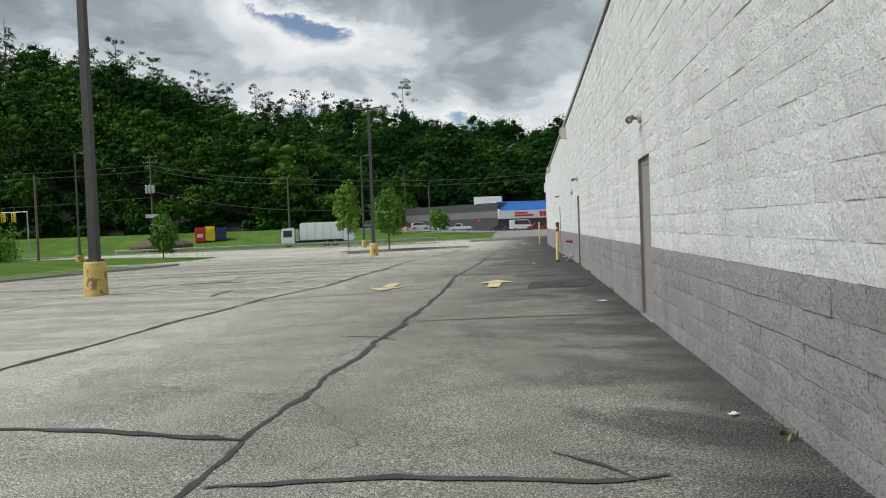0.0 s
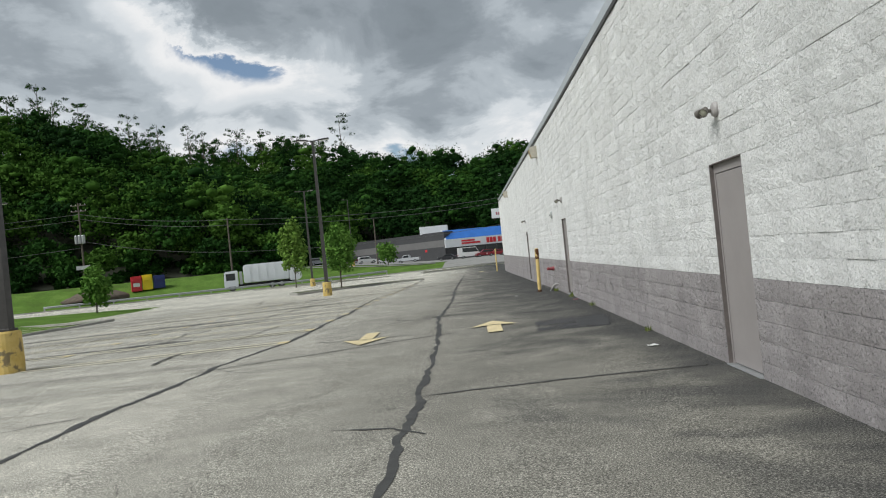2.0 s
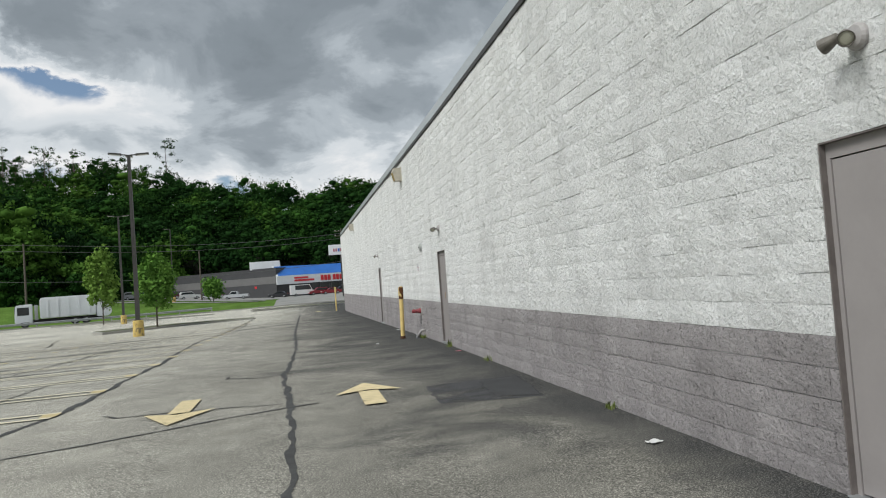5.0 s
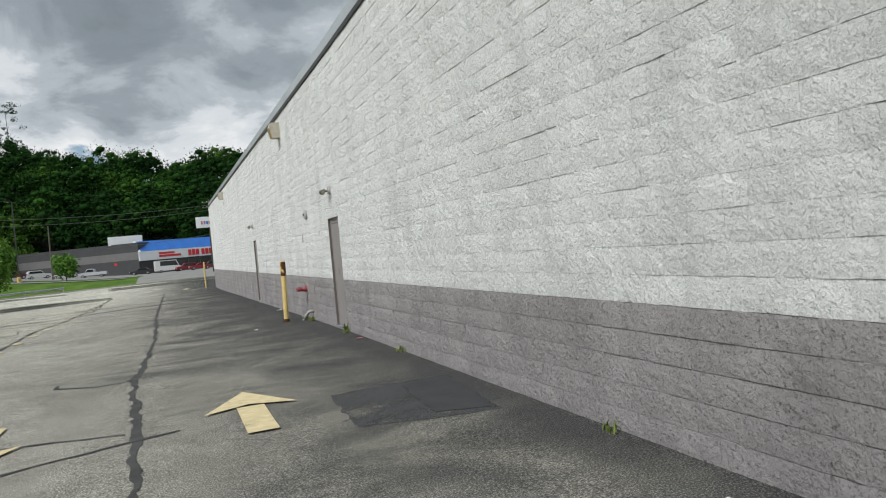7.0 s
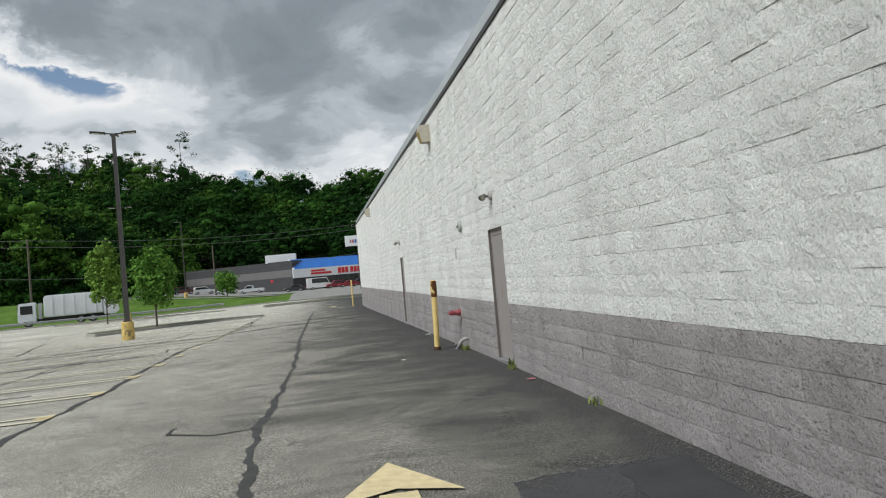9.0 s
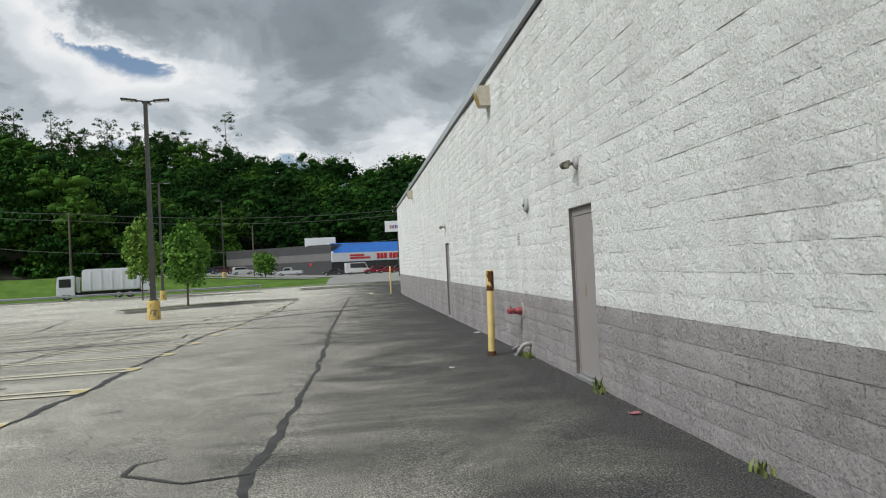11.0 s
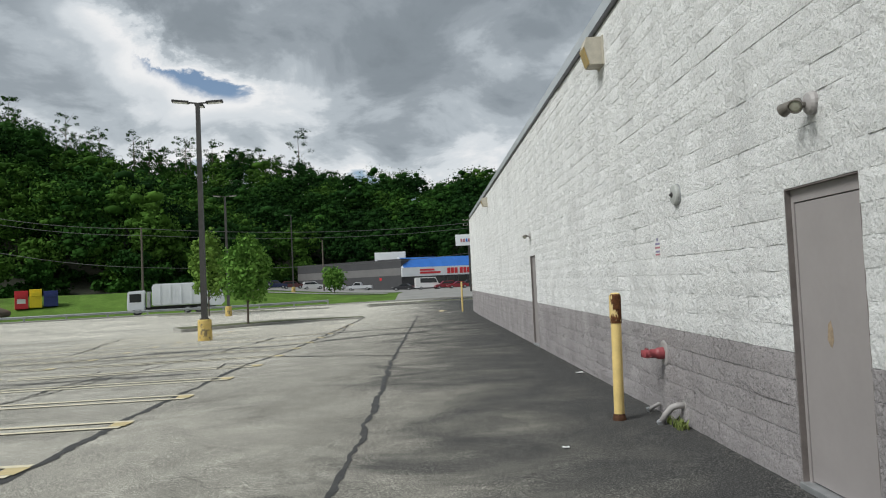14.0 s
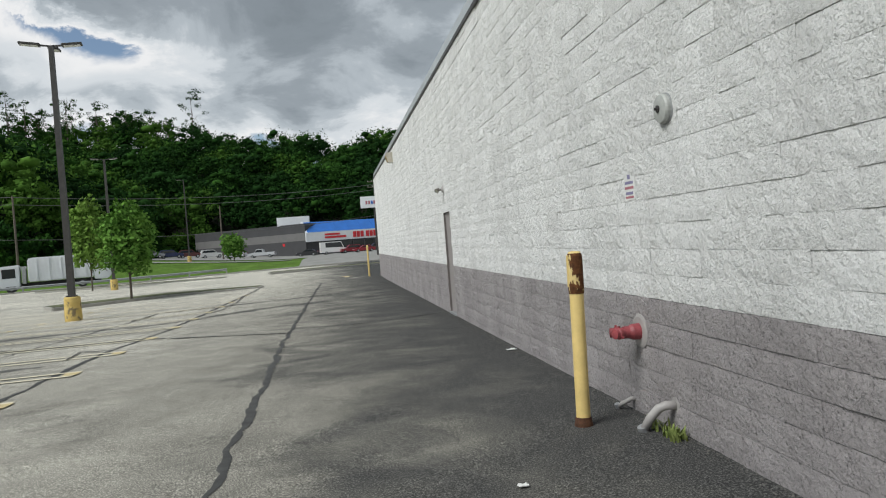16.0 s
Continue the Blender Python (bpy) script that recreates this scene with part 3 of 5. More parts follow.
fdc = thing("fire_hose_connection", 0, 4.27, 0.64, "faded red twin fire hose connection on a round plate", "hose connection")
part("plate", lathe(bmesh.new(), [(0.155, 0), (0.155, 0.012), (0.13, 0.022)], 28, pose(0, 0, 0, 0, -90, 0)), GREY_PIPE, fdc, "round grey wall plate")
part("body", lathe(bmesh.new(), [(0.075, 0.02), (0.07, 0.09), (0.055, 0.12), (0.055, 0.17)], 20, pose(0, 0, 0, 0, -90, 0)), RED_PAINT, fdc)
for yw in (-16, 16):
    m = pose(-0.12, 0, 0, 0, -90, 0) @ pose(0, 0, 0, yw * 1.3, 0, 0)
    inlet = part("inlet", lathe(bmesh.new(), [(0.04, 0.0), (0.04, 0.09), (0.052, 0.095), (0.052, 0.125), (0.044, 0.13), (0.044, 0.165), (0.02, 0.17)], 18, m), RED_PAINT, fdc)
    for a in (0, 120, 240):
        part("lug", box(bmesh.new(), 0.05, 0.068, -0.008, 0.008, 0.10, 0.12, 0, m @ pose(0, 0, 0, 0, 0, a)), RED_PAINT, inlet)

GZ = lot_z(-0.3, 4)
for nm, y, z, out, r in (("drain_pipe", 3.66, 0.10, 0.24, 0.038), ("drain_pipe", 4.50, -0.02, 0.13, 0.022)):
    e = thing(nm, 0, y, z, "grey painted drain pipe bending down from the wall", "pipe", "drain pipes")
    part("flange", lathe(bmesh.new(), [(r * 1.7, 0), (r * 1.7, 0.012)], 16, pose(0, 0, 0, 0, -90, 0)), GREY_PIPE, e)
    part("pipe", tube(bmesh.new(), [(0.0, 0, 0), (-out * 0.35, 0.01, 0.005), (-out * 0.6, 0.03, -0.02), (-out * 0.85, 0.08, (GZ - z) * 0.5), (-out, 0.13, GZ - z + 0.01)], r, 14), GREY_PIPE, e, smooth=True)
    part("pipe_end", lathe(bmesh.new(), [(r * 1.15, 0), (r * 1.15, 0.05)], 14, pose(-out, 0.13, GZ - z, 8, -20, 0)), GALV, e)

post = thing("bollard", -0.64, 4.14, lot_z(-0.64, 4.1), "yellow steel bollard with a rusted top sleeve", "bollard")
post.matrix_world = pose(-0.62, 4.2, lot_z(-0.64, 4.1), -1.5, 1.5, 0)
part("post", lathe(bmesh.new(), [(0.062, -0.05), (0.062, 1.16)], 24), YELLOW_POST, post)
part("rust_sleeve", lathe(bmesh.new(), [(0.067, 1.16), (0.07, 1.2), (0.068, 1.49), (0.06, 1.515)], 24), FLAKING, post, "flaking brown rusted sleeve")
part("chipped_cap", lathe(bmesh.new(), [(0.06, 1.515), (0.05, 1.53), (0.02, 1.535)], 20), YELLOW_POST, post)
part("paint_remnant", box(bmesh.new(), -0.0725, -0.064, -0.018, 0.02, 1.22, 1.50, 0.003), YELLOW_POST, post)
part("rust_foot", lathe(bmesh.new(), [(0.085, -0.03), (0.08, 0.02), (0.071, 0.06), (0.07, 0.075)], 20), RUST, post, "rusted foot")

end_post = thing("bollard", -0.75, 46.3, lot_z(0, 46), "tall thin yellow post at the wall corner", "bollard")
part("post", lathe(bmesh.new(), [(0.06, -0.05), (0.06, 2.0), (0.03, 2.05)], 16), YELLOW_POST, end_post)

# ---- lot markings ----


def ribbon(name, pts, width, mat, label, category, seed=1, wob=0.03, lift=0.006, step=0.12, kind="structure"):
    """A wandering strip laid on the lot."""
    rng = random.Random(seed)
    P = [Vector(p) for p in pts]
    line = []
    for a, b in zip(P, P[1:]):
        n = max(1, int((b - a).length / step))
        line += [a.lerp(b, k / n) for k in range(n)]
    line.append(P[-1])
    verts, faces = [], []
    ph = rng.random() * 50
    for i, p in enumerate(line):
        d = (line[min(i + 1, len(line) - 1)] - line[max(i - 1, 0)]).normalized()
        nrm = Vector((-d.y, d.x))
        s = i * step
        off = wob * (noise.noise((s * 1.1, ph, 0)) * 1.6 + noise.noise((s * 4.0, ph, 3)) * 0.9)
        w = width * (0.75 + 0.55 * noise.noise((s * 0.7, ph, 9)) + 0.45 * noise.noise((s * 3.3, ph, 5))) / 2
        w = max(w * (1 + 0.5 * noise.noise((s * 11.0, ph, 7))), width * 0.16)
        if i < 2 or i > len(line) - 3:
            w *= 0.5
        c = p + nrm * off
        for q in (c + nrm * w, c - nrm * w):
            verts.append((q.x, q.y, lot_z(q.x, q.y) + lift))
        if i:
            k = 2 * i
            faces.append((k - 2, k - 1, k + 1, k))
    return tagged(new(name, mesh_of(name, verts, faces, mat)), label, category, kind=kind)


def sealed(pts, w, seed, wob=0.04):
    ribbon("crack_sealer", pts, w, TAR, "dark tar sealing a crack in the asphalt", "crack sealer", seed, wob, 0.005 + 0.0006 * seed)


sealed([(-3.55, -25), (-3.62, -20.5), (-3.69, -19.5), (-3.65, -16.7), (-3.62, -13.1), (-3.65, -8.8), (-3.78, -5.0), (-3.88, -2.7), (-3.78, 0.5), (-3.73, 5.2), (-3.88, 14), (-3.86, 32), (-3.84, 43)], 0.115, 1, 0.05)
sealed([(-8.2, -25), (-7.88, -14.4), (-7.96, -12.3), (-7.79, -9.9), (-7.81, -8.15), (-7.27, -4.5), (-7.3, 3.8), (-7.5, 6.25), (-7.64, 9.7), (-7.79, 14.6), (-7.44, 19.3), (-7.55, 44.2)], 0.155, 2, 0.05)
sealed([(-3.6, -13.2), (-1.9, -13.03), (-0.25, -13.07)], 0.075, 3)
sealed([(-4.41, -14.5), (-3.8, -14.7), (-3.43, -15.03)], 0.06, 4)
sealed([(-8.0, -8.7), (-5.84, -7.8), (-4.34, -6.97), (-3.28, -6.66)], 0.07, 5)
sealed([(-6.47, -5.57), (-6.2, -5.95), (-5.0, -6.05), (-3.8, -6.36)], 0.055, 6)
sealed([(-3.85, -2.55), (-4.4, -2.65), (-5.0, -2.25), (-5.0, -1.9), (-4.75, -1.75)], 0.05, 7, 0.02)
sealed([(-3.54, -20.44), (-2.45, -20.3), (-1.11, -20.37), (-0.92, -20.3)], 0.085, 8)
sealed([(-1.11, -20.34), (-1.28, -20.1), (-1.56, -19.85)], 0.035, 9, 0.01)
sealed([(-3.69, -19.5), (-4.97, -19.2), (-5.84, -19.11), (-8.1, -18.9)], 0.10, 10)
sealed([(-11.5, 17.4), (-7.56, 17.0), (-3.93, 14.95), (-0.86, 16.0), (0.0, 16.5)], 0.15, 11)
sealed([(-3.85, 37.5), (-3.2, 36.2), (-3.1, 34.6), (-3.5, 33.8)], 0.16, 12)
sealed([(-16, -8), (-13, -3.0), (-11.4, 4), (-10.6, 14), (-9.6, 26)], 0.07, 13, 0.1)
sealed([(-9.2, -3.2), (-9.0, 0.5), (-8.4, 1.7)], 0.06, 14)
sealed([(-9.0, -12.8), (-8.0, -12.2)], 0.04, 15)
sealed([(-13, 22), (-11, 20.5), (-9.5, 19.8)], 0.07, 16)
sealed([(-20, 2), (-16, 8), (-12.6, 12), (-11, 18)], 0.07, 17, 0.12)
sealed([(-18, 20), (-13, 26), (-9.6, 27.2)], 0.06, 18, 0.1)

sealed([(-11.4, 7.5), (-11.0, 9.9), (-11.2, 12.0), (-11.0, 14.5), (-10.9, 14.9)], 0.075, 19)
sealed([(-11.2, 16.0), (-11.1, 16.5), (-10.9, 17.3)], 0.09, 20)
sealed([(-13.4, 17.2), (-12.8, 18.4), (-12.6, 19.3), (-11.7, 21.4)], 0.08, 21)
sealed([(-9.82, 24.3), (-9.67, 27.5)], 0.12, 22)
sealed([(-16.3, 22.5), (-16.9, 25.3), (-18.2, 29.9), (-19.4, 34.8)], 0.10, 23, 0.1)
sealed([(-7.58, -8.73), (-7.1, -9.3), (-6.51, -9.62)], 0.05, 24)
sealed([(-11.6, -7.0), (-11.2, -6.5), (-11.13, -6.0), (-10.7, -6.1)], 0.06, 25, 0.03)
sealed([(-9.68, -6.86), (-9.85, -5.4), (-9.7, -4.9)], 0.10, 26, 0.03)
sealed([(-9.69, -13.68), (-8.09, -14.1)], 0.035, 27)
sealed([(-2.94, -12.31), (-2.18, -12.18)], 0.03, 28)
sealed([(-7.5, 23.4), (-7.0, 26.0), (-7.1, 29.9), (-7.5, 36)], 0.07, 29, 0.06)
sealed([(-8.3, 13.9), (-8.5, 15.4), (-8.0, 15.0), (-7.6, 15.1)], 0.08, 30, 0.03)
sealed([(-12.2, -3.5), (-11.8, -1.0), (-12.3, 2.0), (-12.1, 5.5)], 0.06, 31, 0.08)
sealed([(-16.5, 3.0), (-16.0, 9.0), (-15.2, 14.5)], 0.07, 32, 0.1)
sealed([(-22.0, 10.0), (-20.0, 18.0), (-20.5, 27.0)], 0.08, 33, 0.15)


def flat_mark(name, outline, mat, label, category, lift=0.004, group=""):
    verts = [(x, y, lot_z(x, y) + lift) for x, y in outline]
    return tagged(new(name, mesh_of(name, verts, [tuple(range(len(verts)))], mat)), label, category, group, "structure")


def ragged(outline, amount):
    """The outline with many uneven points between its corners."""
    out = []
    for (x0, y0), (x1, y1) in zip(outline, outline[1:] + outline[:1]):
        n = max(2, int(math.hypot(x1 - x0, y1 - y0) / 0.06))
        for k in range(n):
            x, y = x0 + (x1 - x0) * k / n, y0 + (y1 - y0) * k / n
            out.append((x + amount * noise.noise((x * 4, y * 4, 1)) + amount * 0.5 * noise.noise((x * 17, y * 17, 5)), y + amount * noise.noise((x * 4, y * 4, 8)) + amount * 0.5 * noise.noise((x * 17, y * 17, 3))))
    return out


def arrow(x, y, sign_y, mat, label):
    """A painted arrow with its tip at x, y; sign_y 1 points ahead."""
    s = -sign_y
    out = [(x, y), (x - 0.5, y + s * 1.08), (x - 0.135, y + s * 0.92), (x - 0.135, y + s * 0.98), (x + 0.135, y + s * 0.98), (x + 0.135, y + s * 0.92), (x + 0.5, y + s * 1.08)]
    flat_mark("arrow_marking", [out[0], out[1], (x, y + s * 0.84), out[6]] if s > 0 else [out[0], out[6], (x, y + s * 0.84), out[1]], mat, label, "road marking", 0.0225, "lane arrows")
    sh = [(x - 0.15, y + s * 0.96), (x + 0.15, y + s * 0.96), (x + 0.15, y + s * 2.25), (x - 0.15, y + s * 2.25)]
    flat_mark("arrow_shaft", sh, mat, label, "road marking", 0.0225, "lane arrows")


def thin_tar(name, col, lo, hi, most):
    """Worn sealer through which the old asphalt shows."""
    n = Nodes(name)
    n.colour(n.ramp(n.noise(90, 3, 0.7), [(0.4, col), (0.64, tuple(v * 3.2 for v in col))]))
    wear = n.math("ADD", n.math("MULTIPLY", n.noise(60, 3, 0.7), 0.4), n.math("MULTIPLY", n.noise(1.6, 5, 0.6), 0.6))
    n.link(n.ramp(wear, [(lo, 0.0), (hi, most)]), n.bsdf.inputs["Alpha"])
    return n.finish(0.85, 0, 0.3)


OLD_TAR = thin_tar("old_tar", (0.034, 0.034, 0.036), 0.38, 0.50, 0.85)
SMEAR = thin_tar("dark_smear", (0.06, 0.059, 0.056), 0.37, 0.58, 0.9)
ARROW_PAINT = worn_paint("arrow_paint", (0.72, 0.60, 0.36))
arrow(-2.54, -5.13, 1, ARROW_PAINT, "faded yellow arrow painted on the asphalt")
arrow(-5.28, -7.2, -1, ARROW_PAINT, "faded yellow arrow painted on the asphalt")
arrow(-2.2, 50.0, 1, ARROW_PAINT, "faded pale arrow painted on the asphalt")
flat_mark("tar_patch", ragged([(-1.75, -7.9), (-0.95, -8.1), (-0.42, -8.2), (-0.30, -7.2), (-0.18, -6.1), (-0.9, -6.12), (-1.68, -6.2)], 0.05), OLD_TAR, "faded square black tar patch beside the wall", "tar patch", 0.004)
flat_mark("tar_patch", ragged([(-0.98, -7.85), (-0.44, -8.05), (-0.33, -7.2), (-0.22, -6.2), (-0.85, -6.25), (-0.92, -7.0)], 0.05), NEW_TAR, "small fresh black tar patch at the wall foot", "tar patch", 0.008)


def smear(pts, w, seed):
    ribbon("dark_smear", pts, w, SMEAR, "broad dark tyre smear across the asphalt", "stain", seed, 0.12, 0.003 + 0.0001 * seed, 0.3)


smear([(-15.5, 19.6), (-12.8, 21.4), (-8.1, 21.7), (-5.4, 24.6), (-0.5, 25.8)], 1.0, 1)
smear([(-9.5, 27.8), (-4.0, 29.5), (-0.4, 30.5)], 0.9, 2)
smear([(-20, 12.4), (-14, 12.9), (-8.5, 13.2)], 0.8, 3)
smear([(-21, 3.2), (-14, 4.0), (-9.0, 4.4)], 0.7, 4)
smear([(-22, -1.5), (-16, -1.8), (-11.0, -1.2)], 0.9, 5)
smear([(-24, 7.0), (-17, 7.6), (-12.0, 7.2)], 0.8, 6)


def stall(y, x0, x1):
    e = []
    for dy in (-0.24, 0.24):
        e.append([(x0, y + dy - 0.06), (x1, y + dy - 0.06), (x1, y + dy + 0.06), (x0, y + dy + 0.06)])
    for o in e:
        flat_mark("stall_line", o, WHITE_LINE, "faded white parking stall line", "road marking", 0.0185, "stall lines")
    flat_mark("stall_end", [(x1 - 0.2, y - 0.175), (x1 + 0.03, y - 0.175), (x1 + 0.03, y + 0.175), (x1 - 0.25, y + 0.175)], YELLOW_LINE, "faded yellow end of a parking line", "road marking", 0.0195, "stall ends")


for k in range(-5, 11):
    stall(8.8 + 2.75 * k, -13.6, -7.3)
    stall(8.8 + 2.75 * k, -20.0, -14.0)
flat_mark("stall_line", [(-13.85, -9), (-13.75, -9), (-13.75, 37), (-13.85, 37)], WHITE_LINE, "long faded white centre line", "road marking", 0.021)
for k in range(9):
    stall(8.8 + 2.75 * k, -33.0, -27.0)

# ---- lamp posts ----


def pole_lamp(x, y, h, heads, label, base_h=0.95, r=0.115, rz=0, ground=None):
    z = lot_z(x, y) if ground is None else ground
    e = thing("street_lamp", x, y, z, label, "street lamp", "parking lot lamps", rz)
    part("base", lathe(bmesh.new(), [(0.31, -0.05), (0.315, 0.2), (0.30, base_h - 0.05), (0.27, base_h)], 22), YELLOW_BASE, e, "chipped yellow concrete base")
    part("foot_plate", box(bmesh.new(), -0.17, 0.17, -0.17, 0.17, base_h, base_h + 0.06, 0.01), DARK_METAL, e)
    pl = bmesh.new()
    prism(pl, [(-r, -r), (r, -r), (r, r), (-r, r)], base_h + 0.06, h)
    for v in pl.verts:
        if v.co.z > h - 0.1:
            v.co.x *= 0.7
            v.co.y *= 0.7
    part("pole", pl, DARK_METAL, e)
    for s in heads:
        bm = bmesh.new()
        box(bm, 0.05, 0.42, -0.03, 0.03, -0.03, 0.03)
        box(bm, 0.38, 1.12, -0.19, 0.19, -0.04, 0.05, 0.02)
        hd = part("lamp_head", bm, DARK_METAL, e)
        hd.matrix_local = pose(0, 0, h - 0.02, 0, -5, s)
        dif = part("diffuser", box(bmesh.new(), 0.45, 1.05, -0.15, 0.15, -0.05, -0.041), WHITE_PLASTIC, hd)
    return e


pole_lamp(-13.9, -4.95, 11.7, (0, 180), "dark square lamp post on chipped yellow concrete base", 0.98, 0.12)
pole_lamp(-13.05, 28.4, 10.75, (10, 190, 100), "dark three-head lamp post on yellow concrete base")
pole_lamp(-22.5, 66.5, 11.6, (10, 190), "dark twin-head lamp post on yellow base")
pole_lamp(-25.3, 115, 12.6, (170,), "dark single-head lamp post on yellow base", 0.9, 0.1, 0, bank_z(-25.3, 115))
pole_lamp(-38.5, 32, 8.9, (10,), "thin dark lamp post on a small yellow base in the grass", 0.55, 0.07, 0, land_z(-38.5, 32) - 0.05)

# ---- trees ----


def leaf_quads(rng, centres, radii, per, size, out=0.75, ragged=0.55, fuzz=0.5):
    """Leaf clumps over the shells of ellipsoids, facing outwards unevenly. Returns corners (n, 4, 3)."""
    c = np.repeat(np.asarray(centres, float), per, 0)
    r = np.repeat(np.asarray(radii, float), per, 0)
    d = rng.normal(size=c.shape)
    d /= np.linalg.norm(d, axis=1, keepdims=True)
    ph = np.repeat(rng.uniform(0, 6.28, (len(centres), 3)), per, 0)
    lump = 1 + 0.24 * np.sin(d[:, :1] * 4.1 + ph[:, :1]) * np.sin(d[:, 1:2] * 4.7 + ph[:, 1:2]) + 0.16 * np.sin(d[:, 2:] * 7.3 + ph[:, 2:])
    p = c + d * r * lump * (0.83 + 0.5 * fuzz - fuzz * rng.random((len(c), 1)) ** (0.8 / fuzz))
    nrm = d * out + rng.normal(size=c.shape) * ragged + np.array([0, 0, 0.25])
    nrm /= np.linalg.norm(nrm, axis=1, keepdims=True)
    t = np.cross(nrm, rng.normal(size=c.shape))
    t /= np.linalg.norm(t, axis=1, keepdims=True) + 1e-9
    b = np.cross(nrm, t)
    s = size * rng.uniform(0.5, 1.35, (len(c), 1))
    w = s * rng.uniform(0.45, 0.9, (len(c), 1))
    return np.stack([p - t * s, p - b * w + nrm * s * 0.15, p + t * s, p + b * w * 0.8 - nrm * s * 0.1], 1)


def quads_mesh(name, quads, mat, extra=None, extra_mat=None):
    """A mesh of loose quads and, with extra (verts, tris), a second material."""
    n = len(quads)
    v = quads.reshape(-1, 3)
    loops, starts, tot, mi = np.arange(4 * n), np.arange(n) * 4, np.full(n, 4), np.zeros(n, int)
    if extra is not None:
        ev, ef = extra
        loops = np.concatenate([loops, (ef + len(v)).ravel()])
        k = len(ef)
        starts = np.concatenate([starts, 4 * n + np.arange(k) * ef.shape[1]])
        tot = np.concatenate([tot, np.full(k, ef.shape[1])])
        mi = np.concatenate([mi, np.full(k, 1 if extra_mat else 0)])
        v = np.concatenate([v, ev])
    me = bpy.data.meshes.new(name)
    me.vertices.add(len(v))
    me.vertices.foreach_set("co", v.astype(np.float32).ravel())
    me.loops.add(len(loops))
    me.loops.foreach_set("vertex_index", loops.astype(np.int32))
    me.polygons.add(len(starts))
    me.polygons.foreach_set("loop_start", starts.astype(np.int32))
    me.polygons.foreach_set("loop_total", tot.astype(np.int32))
    me.materials.append(mat)
    if extra_mat:
        me.materials.append(extra_mat)
    me.polygons.foreach_set("material_index", mi.astype(np.int32))
    me.update(calc_edges=True)
    me.validate()
    return me


def young_tree(x, y, z, h, spread, trunk_h, mat, label, seed, lobes=16, per=230, size=0.11):
    rng = np.random.default_rng(seed)
    rr = random.Random(seed)
    e = thing("tree", x, y, z, label, "tree", "young lot trees")
    part("trunk", tube(bmesh.new(), [(0, 0, -0.1), (0.02, 0.01, trunk_h), (0.05, 0.0, h * 0.55), (0.02, 0.03, h * 0.9)], [0.075, 0.06, 0.04, 0.012], 8), BARK, e)
    cs, rs = [], []
    for k in range(lobes):
        f = (k + 0.5) / lobes
        zz = trunk_h + (h - trunk_h) * (0.12 + 0.83 * f)
        prof = spread * (0.18 + 0.62 * math.sin(math.pi * min(1, 0.18 + 0.78 * f))) * 0.5
        a = k * 2.4 + rr.random()
        q = prof * (0.45 + 0.5 * rr.random())
        c = (q * math.cos(a), q * math.sin(a), zz)
        cs.append(c)
        s = spread * (0.15 + 0.10 * rr.random())
        rs.append((s, s, s * (0.8 + 0.5 * rr.random())))
        if k % 2 == 0:
            part("limb", tube(bmesh.new(), [(0.03, 0, max(trunk_h * 0.9, zz - 0.25 * h)), (c[0] * 0.5, c[1] * 0.5, zz - 0.08 * h), c], [0.028, 0.02, 0.008], 6), BARK, e)
    part_ob = new("crown", quads_mesh("crown", leaf_quads(rng, cs, rs, per, size, 0.5), mat))
    part_ob.parent = e
    return e


young_tree(-14.6, 42.3, lot_z(-14, 42) + 0.1, 5.3, 3.1, 1.55, YOUNG_LEAF, "young leafy maple tree on the kerbed island", 3, 22, 260, 0.13)
young_tree(-25.3, 69.5, lot_z(-25, 69), 8.3, 3.5, 1.8, BRIGHT_LEAF, "young pale green tree in the parking lot", 5, 22, 190, 0.18)
young_tree(-19.3, 119.5, bank_z(-19.3, 119.5), 4.0, 4.4, 1.0, YOUNG_LEAF, "small spreading tree on the grass bank", 8, 18, 150, 0.2)
young_tree(-36.5, 42, land_z(-36.5, 42), 3.8, 3.0, 0.6, YOUNG_LEAF, "young bushy tree at the grass edge", 9, 16, 180, 0.15)


def bush_row():
    rng = np.random.default_rng(21)
    cs, rs = [], []
    for k in range(150):
        x = -46 - 28 * rng.random()
        y = 30 + 26 * rng.random()
        s = 1.2 + 1.3 * rng.random()
        if x > -4 - 0.74 * (y + 24.4):
            continue
        cs.append((x, y, land_z(x, y) + s * (0.5 + 1.2 * rng.random() * smooth01((-46 - x) / 8))))
        rs.append((s, s, s * 0.95))
    ob = new("bushes", quads_mesh("bushes", leaf_quads(rng, cs, rs, 420, 0.15), YOUNG_LEAF))
    tagged(ob, "dense green roadside bushes beyond the grass", "bushes", kind="stuff")


bush_row()


def dome_lobes(rng, px, py, z, h, w, count):
    """Lobes over the dome of a broad deciduous crown."""
    cs, rs = [], []
    for k in range(count):
        up = -0.45 + 1.42 * (k + rng.random()) / count
        a = k * 2.4 + rng.uniform(-0.5, 0.5)
        side = math.sqrt(max(0.0, 1 - up * up))
        q = w * rng.uniform(0.35, 0.92)
        cs.append((px + q * side * math.cos(a), py + q * side * math.sin(a), z + h * (0.56 + 0.34 * up * rng.uniform(0.85, 1.05))))
        s = w * rng.uniform(0.24, 0.50)
        rs.append((s * rng.uniform(0.8, 1.5), s * rng.uniform(0.8, 1.5), s * rng.uniform(0.5, 0.85)))
    return cs, rs


